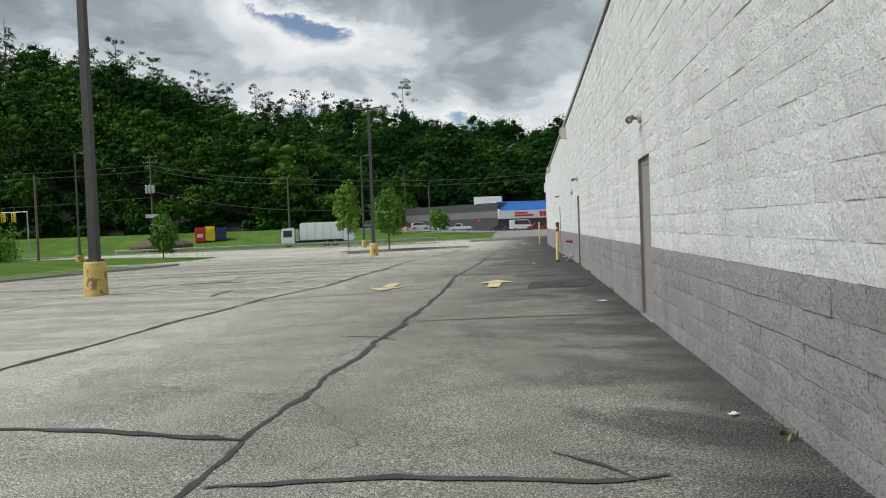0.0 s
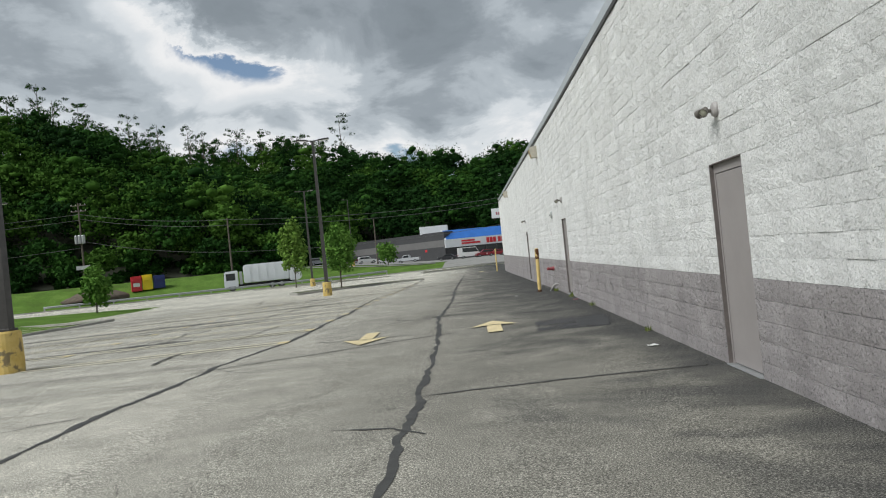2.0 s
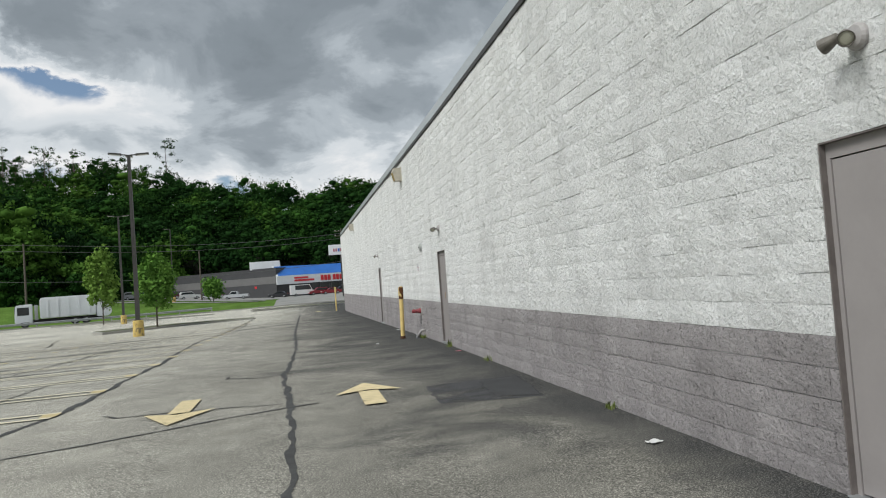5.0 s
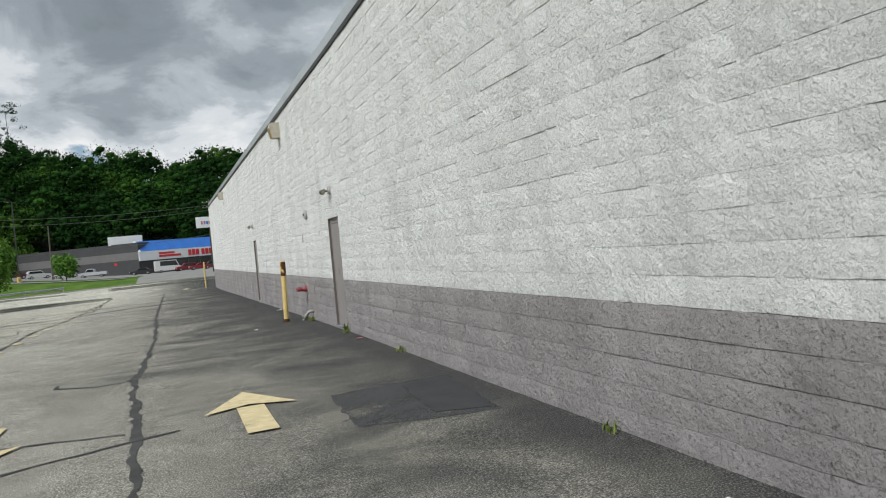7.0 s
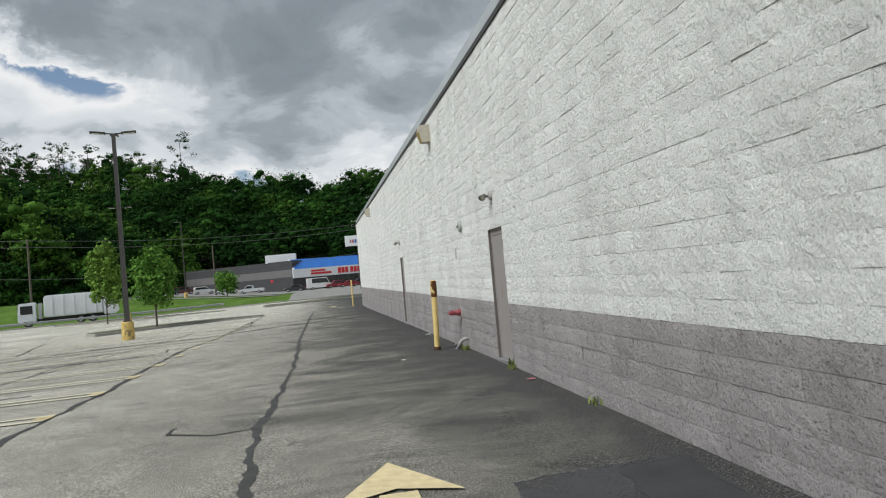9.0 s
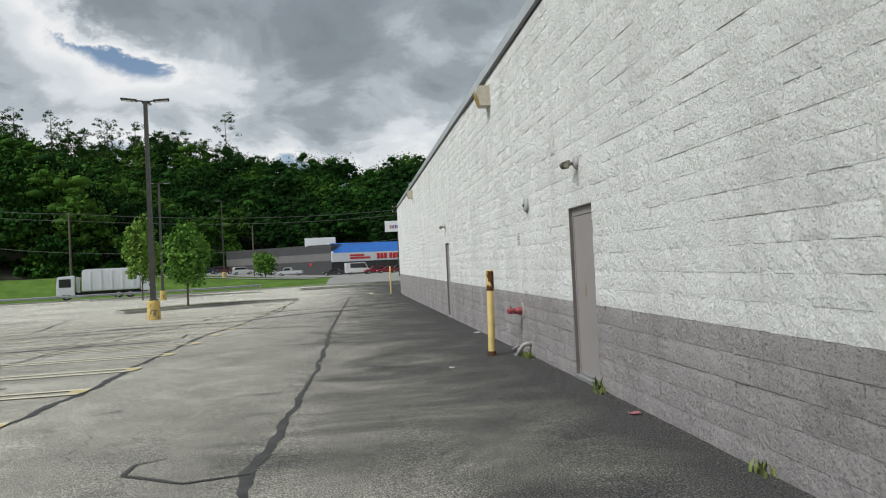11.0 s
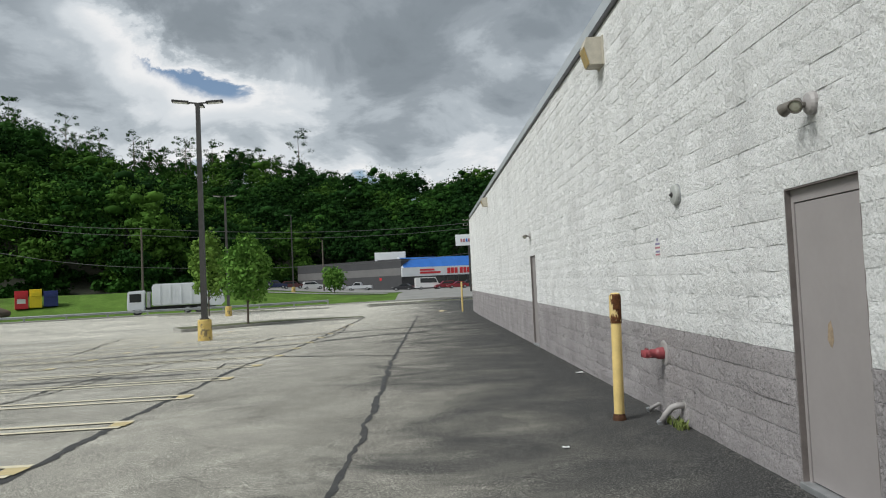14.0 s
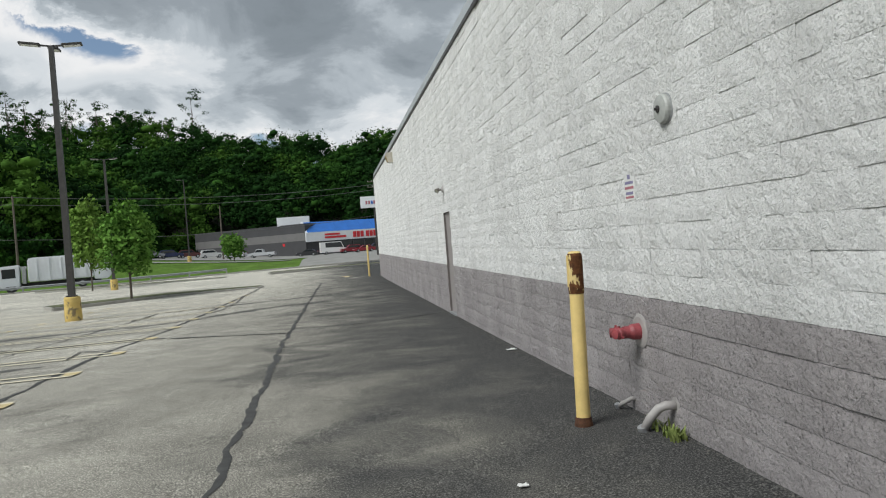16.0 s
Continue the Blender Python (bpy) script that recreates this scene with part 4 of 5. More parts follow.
def forest():
    rng = np.random.default_rng(7)
    ico = bmesh.new()
    bmesh.ops.create_icosphere(ico, subdivisions=1, radius=1.0)
    iv = np.array([v.co[:] for v in ico.verts])
    fi = np.array([[v.index for v in f.verts] for f in ico.faces])
    ico.free()
    tones = [([], []), ([], []), ([], [])]
    crest_c, crest_r, trunks = [], [], []
    x, sp = -205.0, 6.7
    while x < 34:
        y = 60.0
        while y < 312:
            px, py = x + rng.uniform(-3, 3), y + rng.uniform(-3, 3)
            y += sp
            d = wood_depth(px, py)
            if d < -1 or d > 108 or px > 0.09 * py + 8:
                continue
            z = land_z(px, py)
            low = d < 8
            h = rng.uniform(4, 8) if low else rng.choice((rng.uniform(8, 12), rng.uniform(12, 18.5)))
            w = h * rng.uniform(0.36, 0.50)
            if d > 80 and rng.random() < (0.50 if px < -58 else 0.05):
                hh = h * rng.uniform(1.15, 1.7)
                trunks.append((px, py, z, hh))
                for k in range(26):
                    a = rng.uniform(0, 6.28)
                    f = rng.uniform(0.42, 1.0)
                    q = rng.uniform(0.2, 1.0) * w * (1.15 - 0.6 * f)
                    crest_c.append((px + q * math.cos(a), py + q * math.sin(a), z + hh * f))
                    s = rng.uniform(0.4, 1.1)
                    crest_r.append((s * 1.3, s * 1.3, s * 0.8))
                continue
            mood = noise.noise((px * 0.035, py * 0.035, 4.0)) + rng.uniform(-0.38, 0.38) + (0.16 if d < 16 else 0.0) + (0.26 if px < -66 else 0.0)
            tone = 0 if mood < 0.08 else (1 if mood < 0.36 else 2)
            c, r = dome_lobes(rng, px, py, z, h, w, 16)
            tones[tone][0].extend(c)
            tones[tone][1].extend(r)
            if d < 20:
                for k in range(3):
                    sx, sy = px + rng.uniform(-4, 4), py + rng.uniform(-4, 4)
                    sh = rng.uniform(2.0, 4.2)
                    c, r = dome_lobes(rng, sx, sy, land_z(sx, sy) - 0.35 * sh, sh, sh * 0.55, 7)
                    t = int(rng.integers(0, 2))
                    tones[t][0].extend(c)
                    tones[t][1].extend(r)
        x += sp
    words = ("dense dark green woods covering the hillside", "green deciduous woods covering the hillside", "pale green young woods on the hillside")
    for (c, r), mat, label in zip(tones, FOREST_LEAVES, words):
        cs, rs = np.array(c), np.array(r)
        ev = (iv[None] * rs[:, None] * 0.42 + cs[:, None]).reshape(-1, 3)
        ef = (fi[None] + (np.arange(len(cs)) * len(iv))[:, None, None]).reshape(-1, 3)
        q = leaf_quads(rng, cs, rs, 58, 0.37, 0.62, 0.75, 0.8)
        if mat is FOREST_LEAVES[1]:
            q = np.concatenate([q, leaf_quads(rng, crest_c, crest_r, 46, 0.27, 0.3)])
        tagged(new("woods", quads_mesh("woods", q, mat, (ev, ef))), label, "woods", kind="stuff")
    bm = bmesh.new()
    for px, py, z, hh in trunks:
        tube(bm, [(px, py, z), (px + 0.2, py, z + hh * 0.6), (px, py + 0.2, z + hh * 0.97)], [0.28, 0.17, 0.05], 5, False)
        for k in range(9):
            a, f = rng.uniform(0, 6.28), rng.uniform(0.4, 0.85)
            l = rng.uniform(1.5, 3.6)
            tube(bm, [(px, py, z + hh * f), (px + l * math.cos(a), py + l * math.sin(a), z + hh * f + l * 1.1)], [0.09, 0.03], 4, False)
    tagged(part("woods_trunks", bm, BARK), "bare trunks of thin trees along the hill crest", "tree trunks", kind="stuff")


forest()

# ---- far shop ----
SHOP_DARK = plain("shop_dark_grey", (0.060, 0.060, 0.064), 0.8, var=0.08, scale=0.6)
SHOP_LIGHT = plain("shop_light_grey", (0.16, 0.157, 0.155), 0.8, var=0.08, scale=0.6)
SHOP_BLUE = plain("shop_blue", (0.030, 0.15, 0.50), 0.5, var=0.1, scale=0.6)
SHOP_WHITE = plain("shop_white", (0.75, 0.77, 0.80), 0.5, var=0.05, scale=0.6)
SHOP_RED = plain("shop_red", (0.60, 0.03, 0.04), 0.5, var=0.05)


def far_shop():
    gz = 0.05
    e = thing("shop_building", -10, 172, gz, "low grey shop with a blue and white sign front", "shop")
    side = math.degrees(math.atan2(18, -24))
    ms = pose(0, 0, 0, 0, 0, side)
    L = 36.0
    for nm, z0, z1, mt in (("wall", -0.5, 3.6, SHOP_DARK), ("wall", 3.6, 5.4, SHOP_LIGHT), ("parapet", 5.4, 7.6, SHOP_DARK)):
        part(nm, box(bmesh.new(), 0, L, -9, 0, z0, z1, 0, ms), mt, e)
    fr = math.degrees(math.atan2(16, 40))
    mf = pose(0, 0, 0, 0, 0, fr)
    F = 48.0
    part("wall", box(bmesh.new(), 0.1, F, 0.3, 12, -0.5, 4.0, 0, mf), SHOP_DARK, e)
    turn = mf @ Matrix(((0, 0, 1, 0), (1, 0, 0, 0), (0, 1, 0, 0), (0, 0, 0, 1)))
    part("fascia", box(bmesh.new(), 0, F, -0.5, 0.3, 3.2, 5.4, 0.03, mf), SHOP_WHITE, e, "white sign band")
    part("blue_roof", prism(bmesh.new(), [(-0.5, 5.4), (2.6, 7.9), (3.0, 7.9), (3.0, 5.4)], 0.5, F, turn), SHOP_BLUE, e, "sloping blue metal roof front")
    part("gable_trim", prism(bmesh.new(), [(-0.55, 5.2), (2.6, 8.05), (2.9, 8.05), (2.9, 5.2)], 0.0, 0.5, turn), SHOP_WHITE, e)
    for k in range(14):
        part("roof_seam", prism(bmesh.new(), [(-0.52, 5.43), (2.58, 7.95), (2.58, 7.9), (-0.52, 5.38)], 1.5 + 3.2 * k, 1.6 + 3.2 * k, turn), SHOP_BLUE, e)
    for x0, x1, z0, z1, mt in ((4.6, 8.4, 4.45, 4.9, SHOP_RED), (4.6, 10.0, 3.75, 4.25, SHOP_RED)):
        part("sign_bar", box(bmesh.new(), x0, x1, -0.56, -0.5, z0, z1, 0, mf), mt, e, "red sign lettering bars")
    for k in range(7):
        x0 = 11.8 + k * 0.98 + (0.45 if k > 2 else 0)
        part("sign_block", box(bmesh.new(), x0, x0 + 0.82, -0.6, -0.5, 3.6, 5.0, 0.06, mf), SHOP_RED, e, "red block of the shop sign")
    for k in range(9):
        w = part("window", box(bmesh.new(), 9 + k * 3.0, 11.4 + k * 3.0, 0.2, 0.3, 0.3, 2.9, 0, mf), GLASS, e)
        part("window_frame", box(bmesh.new(), 8.9 + k * 3.0, 9.0 + k * 3.0, 0.15, 0.3, 0.2, 3.0, 0, mf), SHOP_LIGHT, w)
    part("roof_unit", box(bmesh.new(), -6.6, 1.0, 4.5, 8.5, 7.4, 9.5, 0.05), SHOP_WHITE, e, "white rooftop unit")
    part("side_mark", box(bmesh.new(), 6.3, 7.0, 0.0, 0.03, 2.6, 3.2, 0, ms), SHOP_RED, e)
    return e


far_shop()

# ---- vehicles ----


def car(x, y, rz, col, label, kind="suv", category="car"):
    z = bank_z(x, y) + 0.02
    e = thing({"van": "van", "pickup": "pickup_truck"}.get(kind, "car"), x, y, z, label, category, "parked vehicles", rz)
    paint = plain("car_paint_" + kind, col, 0.3, 0.1, var=0.04)
    L, W, H = {"suv": (4.6, 1.85, 1.7), "sedan": (4.6, 1.8, 1.45), "van": (5.9, 2.0, 2.65), "pickup": (5.8, 1.95, 1.85)}[kind]
    h = L / 2
    body = {"suv": [(-h, 0.35), (h, 0.35), (h, 0.85), (h - 0.9, 1.02), (-h + 0.1, 1.05), (-h, 0.9)],
            "sedan": [(-h, 0.3), (h, 0.3), (h, 0.72), (h - 1.1, 0.9), (-h + 0.2, 0.95), (-h, 0.8)],
            "van": [(-h, 0.4), (h, 0.4), (h, 1.0), (h - 0.8, 1.3), (h - 0.85, 1.35), (-h, 1.35)],
            "pickup": [(-h, 0.45), (h, 0.45), (h, 1.0), (h - 1.2, 1.12), (-h, 1.12)]}[kind]
    top = {"suv": [(-h + 0.1, 1.05), (h - 1.2, 1.02), (h - 1.9, H), (-h + 0.5, H)],
           "sedan": [(-h + 0.5, 0.95), (h - 1.3, 0.9), (h - 2.1, H), (-h + 1.2, H)],
           "van": [(-h, 1.35), (h - 0.85, 1.35), (h - 1.5, H), (-h, H)],
           "pickup": [(-0.6, 1.12), (h - 1.4, 1.12), (h - 2.0, H), (-0.4, H)]}[kind]
    up = Matrix(((1, 0, 0, 0), (0, 0, -1, 0), (0, 1, 0, 0), (0, 0, 0, 1)))
    bm = prism(bmesh.new(), body, -W / 2, W / 2, up)
    bmesh.ops.bevel(bm, geom=list(bm.edges), offset=0.07, segments=2, affect="EDGES")
    part("body", bm, paint, e)
    bm = prism(bmesh.new(), top, -W / 2 + 0.09, W / 2 - 0.09, up)
    bmesh.ops.bevel(bm, geom=list(bm.edges), offset=0.06, segments=2, affect="EDGES")
    cab = part("cabin", bm, paint, e)
    cx = sum(p[0] for p in top) / 4
    z0, z1 = top[0][1] + 0.08, H - 0.14
    win = [(top[0][0] + 0.25, z0), (top[1][0] - 0.2, z0), (top[2][0] - 0.08, z1), (top[3][0] + 0.18, z1)]
    if kind == "van":
        win[0], win[3] = (-h + 1.0, 1.5), (-h + 1.0, z1)
    for s in (-1, 1):
        o = s * (W / 2 - 0.09)
        part("side_window", prism(bmesh.new(), win, o - 0.012, o + 0.012, up), GLASS, cab)
    for xx in (-h * 0.62, h * 0.62):
        for s in (-1, 1):
            m = pose(xx, s * (W / 2 - 0.1), 0.34, 90, 0, 0)
            wh = part("wheel", lathe(bmesh.new(), [(0.2, -0.11), (0.32, -0.11), (0.34, -0.07), (0.34, 0.07), (0.32, 0.11), (0.2, 0.11)], 16, m), BLACK, e)
            part("rim", lathe(bmesh.new(), [(0.19, -0.115), (0.19, 0.115)], 12, m), GALV, wh)
    for s in (-1, 1):
        part("headlight", box(bmesh.new(), h - 0.03, h + 0.02, s * W * 0.36 - 0.16, s * W * 0.36 + 0.16, 0.62, 0.78), WHITE_PLASTIC, e)
        part("tail_light", box(bmesh.new(), -h - 0.02, -h + 0.03, s * W * 0.4 - 0.09, s * W * 0.4 + 0.09, 0.75, 1.0), RED_PAINT, e)
    return e


def at_heading(deg, dist, ex=-2.72, ey=-3.25):
    a = radians(deg)
    return ex + dist * math.sin(a), ey + dist * math.cos(a)


for deg, dist, rz, col, label, kind in (
        (-0.3, 161, 12, (0.75, 0.75, 0.75), "white passenger van parked before the shop", "van"),
        (-2.3, 163, 170, (0.03, 0.03, 0.035), "dark sedan parked by the shop corner", "sedan"),
        (-5.7, 160, 175, (0.55, 0.56, 0.58), "silver pickup truck parked by the grey wall", "pickup"),
        (-7.6, 158, 160, (0.60, 0.60, 0.62), "pale sedan parked by the grey wall", "sedan"),
        (-9.3, 156, 20, (0.68, 0.68, 0.68), "white sport utility car parked by the grass", "suv"),
        (-10.8, 156, 15, (0.10, 0.03, 0.03), "dark maroon car parked by the grass", "suv"),
        (-12.1, 152, 15, (0.02, 0.03, 0.09), "dark blue car parked by the grass", "suv"),
        (-13.4, 150, 15, (0.25, 0.26, 0.28), "grey car parked by the grass", "suv"),
        (-16.6, 147, 10, (0.02, 0.02, 0.03), "black car parked under the trees", "suv"),
        (1.0, 160, 190, (0.22, 0.02, 0.03), "maroon car parked before the shop", "suv"),
        (2.0, 158, 190, (0.25, 0.02, 0.03), "dark red sedan parked before the shop", "sedan"),
        (2.9, 160, 190, (0.03, 0.03, 0.03), "black car parked before the shop", "suv")):
    cx, cy = at_heading(deg, dist)
    car(cx, cy, rz, col, label, kind)


def refuse_truck(x, y, rz):
    z = bank_z(x, y) + 0.02
    e = thing("refuse_truck", x, y, z, "white refuse truck on the service road", "truck", "", rz)
    up = Matrix(((1, 0, 0, 0), (0, 0, -1, 0), (0, 1, 0, 0), (0, 0, 0, 1)))
    bm = prism(bmesh.new(), [(-4.2, 1.05), (2.3, 1.05), (2.3, 3.55), (2.0, 3.7), (-4.2, 3.7)], -1.2, 1.2, up)
    bmesh.ops.bevel(bm, geom=list(bm.edges), offset=0.12, segments=2, affect="EDGES")
    part("hopper", bm, SHOP_WHITE, e)
    bm = prism(bmesh.new(), [(-4.25, 0.8), (-4.25, 3.6), (-5.0, 3.75), (-5.9, 2.3), (-6.1, 1.2), (-5.6, 0.75)], -1.2, 1.2, up)
    bmesh.ops.bevel(bm, geom=list(bm.edges), offset=0.08, segments=2, affect="EDGES")
    tail = part("tailgate", bm, SHOP_WHITE, e)
    for s in (-1, 1):
        part("ram", tube(bmesh.new(), [(-4.4, s * 1.24, 3.3), (-5.6, s * 1.24, 1.6)], 0.07, 8), GALV, tail)
    for xx in (-3.4, -2.2, -1.0, 0.2, 1.4):
        for s in (-1, 1):
            part("rib", box(bmesh.new(), xx - 0.05, xx + 0.05, s * 1.22 - 0.04, s * 1.22 + 0.04, 1.1, 3.6), SHOP_WHITE, e)
    bm = prism(bmesh.new(), [(3.1, 0.6), (5.1, 0.6), (5.1, 1.7), (5.0, 2.9), (3.1, 3.0)], -1.15, 1.15, up)
    bmesh.ops.bevel(bm, geom=list(bm.edges), offset=0.1, segments=2, affect="EDGES")
    cab = part("cab", bm, SHOP_WHITE, e)
    for s in (-1, 1):
        part("window", box(bmesh.new(), 3.5, 4.8, s * 1.15 - 0.015, s * 1.15 + 0.015, 1.6, 2.6), GLASS, cab)
    part("windscreen", box(bmesh.new(), 5.03, 5.11, -0.95, 0.95, 1.8, 2.6), GLASS, cab)
    part("chassis", box(bmesh.new(), -5.0, 5.0, -0.5, 0.5, 0.6, 1.0), BLACK, e)
    part("lift_arm", box(bmesh.new(), 2.5, 2.9, -1.1, 1.1, 0.9, 2.8, 0.05), GALV, e)
    for xx in (-3.0, -1.7, 4.0):
        for s in (-1, 1):
            m = pose(xx, s * 1.0, 0.5, 90, 0, 0)
            w = part("wheel", lathe(bmesh.new(), [(0.28, -0.14), (0.48, -0.14), (0.5, -0.1), (0.5, 0.1), (0.48, 0.14), (0.28, 0.14)], 16, m), BLACK, e)
            part("rim", lathe(bmesh.new(), [(0.27, -0.15), (0.27, 0.15)], 12, m), GALV, w)


refuse_truck(-34.6, lot_edge(-35.0) + 4.6, 198)

# ---- roadside ----


def donation_bin(x, y, w, h, mat, label):
    z = land_z(x, y) - 0.05
    e = thing("donation_bin", x, y, z, label, "donation bin", "donation bins", 28)
    part("body", box(bmesh.new(), -w / 2, w / 2, -0.7, 0.7, 0, h, 0.05), mat, e)
    part("chute", box(bmesh.new(), -w * 0.36, w * 0.36, -0.85, -0.7, h * 0.62, h * 0.85, 0.03), mat, e)
    part("panel", box(bmesh.new(), -w * 0.32, w * 0.3, -0.72, -0.70, h * 0.3, h * 0.55), WHITE_PLASTIC if "red" in label else mat, e)


BIN_RED = plain("bin_red", (0.55, 0.02, 0.03), 0.5, var=0.1)
BIN_YELLOW = plain("bin_yellow", (0.80, 0.58, 0.01), 0.5, var=0.08)
BIN_BLUE = plain("bin_blue", (0.015, 0.03, 0.16), 0.5, var=0.1)
donation_bin(-54.9, 89.3, 1.5, 2.3, BIN_RED, "red donation bin with a white label on the bank")
donation_bin(-53.5, 90.05, 1.4, 2.35, BIN_YELLOW, "yellow donation bin standing on the grass bank")
donation_bin(-52.0, 90.85, 1.65, 2.0, BIN_BLUE, "dark blue donation bin on the grass bank")

mound = bmesh.new()
lathe(mound, [(5.0, -0.4), (4.0, 0.25), (2.6, 0.8), (1.2, 1.1), (0.3, 1.15)], 18)
for v in mound.verts:
    v.co += Vector((noise.noise(v.co * 0.7), noise.noise(v.co * 0.7 + Vector((9, 0, 0))), 0.4 * noise.noise(v.co * 0.9 + Vector((0, 9, 0))))) * 0.6
md = part("dirt_mound", mound, DIRT, None, "", True)
md.matrix_world = pose(-60, 87.0, land_z(-60, 87) - 0.15)
tagged(md, "low brown mound of dirt on the bank", "dirt mound")


def utility_pole(x, y, top, arms, label, box_z=None):
    z = land_z(x, y) - 0.1
    e = thing("utility_pole", x, y, z, label, "utility pole", "utility poles")
    part("pole", tube(bmesh.new(), [(0, 0, 0), (0, 0, top - z)], [0.17, 0.11], 10), POLE_WOOD, e)
    for k in range(arms):
        zz = top - z - 0.5 - 0.9 * k
        arm = part("crossarm", box(bmesh.new(), -1.2, 1.2, -0.06, 0.06, zz, zz + 0.12), POLE_WOOD, e)
        for xx in (-1.1, -0.4, 0.4, 1.1):
            part("insulator", lathe(bmesh.new(), [(0.03, 0), (0.06, 0.06), (0.03, 0.16)], 8, pose(xx, 0, zz + 0.12)), WHITE_PLASTIC, arm)
    if box_z:
        for xx in (-0.55, 0.0, 0.55):
            part("transformer", lathe(bmesh.new(), [(0.24, 0), (0.26, 0.1), (0.26, 1.2), (0.2, 1.32)], 14, pose(xx, -0.4, box_z)), GALV, e, "pale grey transformer can")
        part("sign_board", box(bmesh.new(), -1.1, 1.1, -0.25, -0.2, box_z - 4.0, box_z - 3.4), GALV, e)
    return e


POLE_WOOD = plain("pole_wood", (0.13, 0.11, 0.09), 0.9, var=0.3)
utility_pole(-62.7, 89, 15.2, 2, "wooden utility pole with pale transformer cans", 7.5)
utility_pole(-41.2, 93.5, 10.8, 0, "thin wooden utility pole on the bank")
utility_pole(-60.5, 57.5, 9.6, 0, "pale wooden pole beyond the bushes")
utility_pole(4.2, 121.5, 12.5, 2, "wooden utility pole with crossarms by the shop", None)
utility_pole(-24.0, 140, 11.0, 0, "thin wooden utility pole behind the car park")

WIRE = plain("weathered_cable", (0.13, 0.13, 0.13), 0.6)


def wire(a, b, sag, seed):
    pts = []
    for k in range(17):
        f = k / 16
        p = Vector(a).lerp(Vector(b), f)
        p.z -= sag * 4 * f * (1 - f)
        pts.append(p)
    tagged(part("power_line", tube(bmesh.new(), pts, 0.035, 5), WIRE), "thin black power line between utility poles", "power line", "power lines")


for dz in (0.0, -0.9, -5.2):
    wire((-62.7, 89, 13.4 + dz * 0.8), (-41.2, 93.5, 10.6 + dz), 0.6, 1)
    wire((-41.2, 93.5, 10.6 + dz), (4.2, 121.5, 11.6 + dz), 1.0, 2)
    wire((-62.7, 89, 13.4 + dz), (-130, 62, 13.0 + dz), 1.2, 3)


def pylon_sign():
    x, y = 3.1, 106.6
    z = bank_z(x, y) - 0.1
    e = thing("pylon_sign", x, y, z, "white shop sign on a tall thin pole", "sign")
    part("pole", tube(bmesh.new(), [(0, 0, 0), (0, 0, 8.6)], 0.14, 10), DARK_METAL, e)
    pan = part("panel", box(bmesh.new(), -2.0, 2.2, -0.15, 0.15, 7.1, 8.8, 0.04), SHOP_WHITE, e)
    for x0, c in ((-1.25, PRINT_RED), (-0.85, PRINT_RED), (-0.45, SHOP_BLUE), (-0.1, PRINT_RED), (0.5, SHOP_BLUE), (1.1, SHOP_BLUE)):
        hgt = 0.5 if x0 < 0.3 else 0.95
        part("sign_block", box(bmesh.new(), x0, x0 + (0.26 if x0 < 0.3 else 0.48), -0.19, -0.152, 7.65, 7.65 + hgt), c, pan)
    part("lower_panel", box(bmesh.new(), 0.5, 2.2, -0.12, 0.12, 4.6, 6.8, 0.03), SHOP_BLUE, e)


pylon_sign()


def traffic_lights():
    e = thing("traffic_light", -63.5, 60, land_z(-63.5, 60), "yellow traffic light heads beyond the bushes", "traffic light")
    part("pole", tube(bmesh.new(), [(0, 0, 0), (0, 0, 6.2)], 0.08, 8), GALV, e)
    part("arm", tube(bmesh.new(), [(-3.5, 0, 6.1), (0, 0, 6.1)], 0.05, 8), GALV, e)
    for xx in (-3.2, -1.8):
        hd = part("signal_head", box(bmesh.new(), xx - 0.22, xx + 0.22, -0.2, 0.1, 4.9, 6.0, 0.03), BIN_YELLOW, e)
        for k in range(3):
            part("lens", lathe(bmesh.new(), [(0.12, 0), (0.12, 0.03)], 12, pose(xx, -0.21, 5.1 + 0.34 * k, 90, 0, 0)), BLACK, hd)


traffic_lights()


def guardrail():
    xs = [-60 + 4.0 * k for k in range(12)]
    e = thing("guardrail", xs[0], lot_edge(xs[0]), 0, "low galvanised guardrail along the lot edge", "guardrail")
    e.matrix_world = Matrix()
    for xx in xs:
        y = lot_edge(xx) + 0.4
        part("post", box(bmesh.new(), xx - 0.07, xx + 0.07, y, y + 0.14, lot_z(xx, y) - 0.2, lot_z(xx, y) + 0.72), GALV, e)
    for a, b in zip(xs, xs[1:]):
        ya, yb = lot_edge(a) + 0.3, lot_edge(b) + 0.3
        bm = bmesh.new()
        prof = [(0.0, 0.42), (-0.06, 0.48), (0.0, 0.55), (-0.06, 0.62), (0.0, 0.70)]
        va = [bm.verts.new((a, ya + d, lot_z(a, ya) + z)) for d, z in prof] + [bm.verts.new((a, ya + 0.04, lot_z(a, ya) + 0.56))]
        vb = [bm.verts.new((b, yb + d, lot_z(b, yb) + z)) for d, z in prof] + [bm.verts.new((b, yb + 0.04, lot_z(b, yb) + 0.56))]
        for k in range(6):
            bm.faces.new((va[k], va[(k + 1) % 6], vb[(k + 1) % 6], vb[k]))
        part("rail", bm, GALV, e)


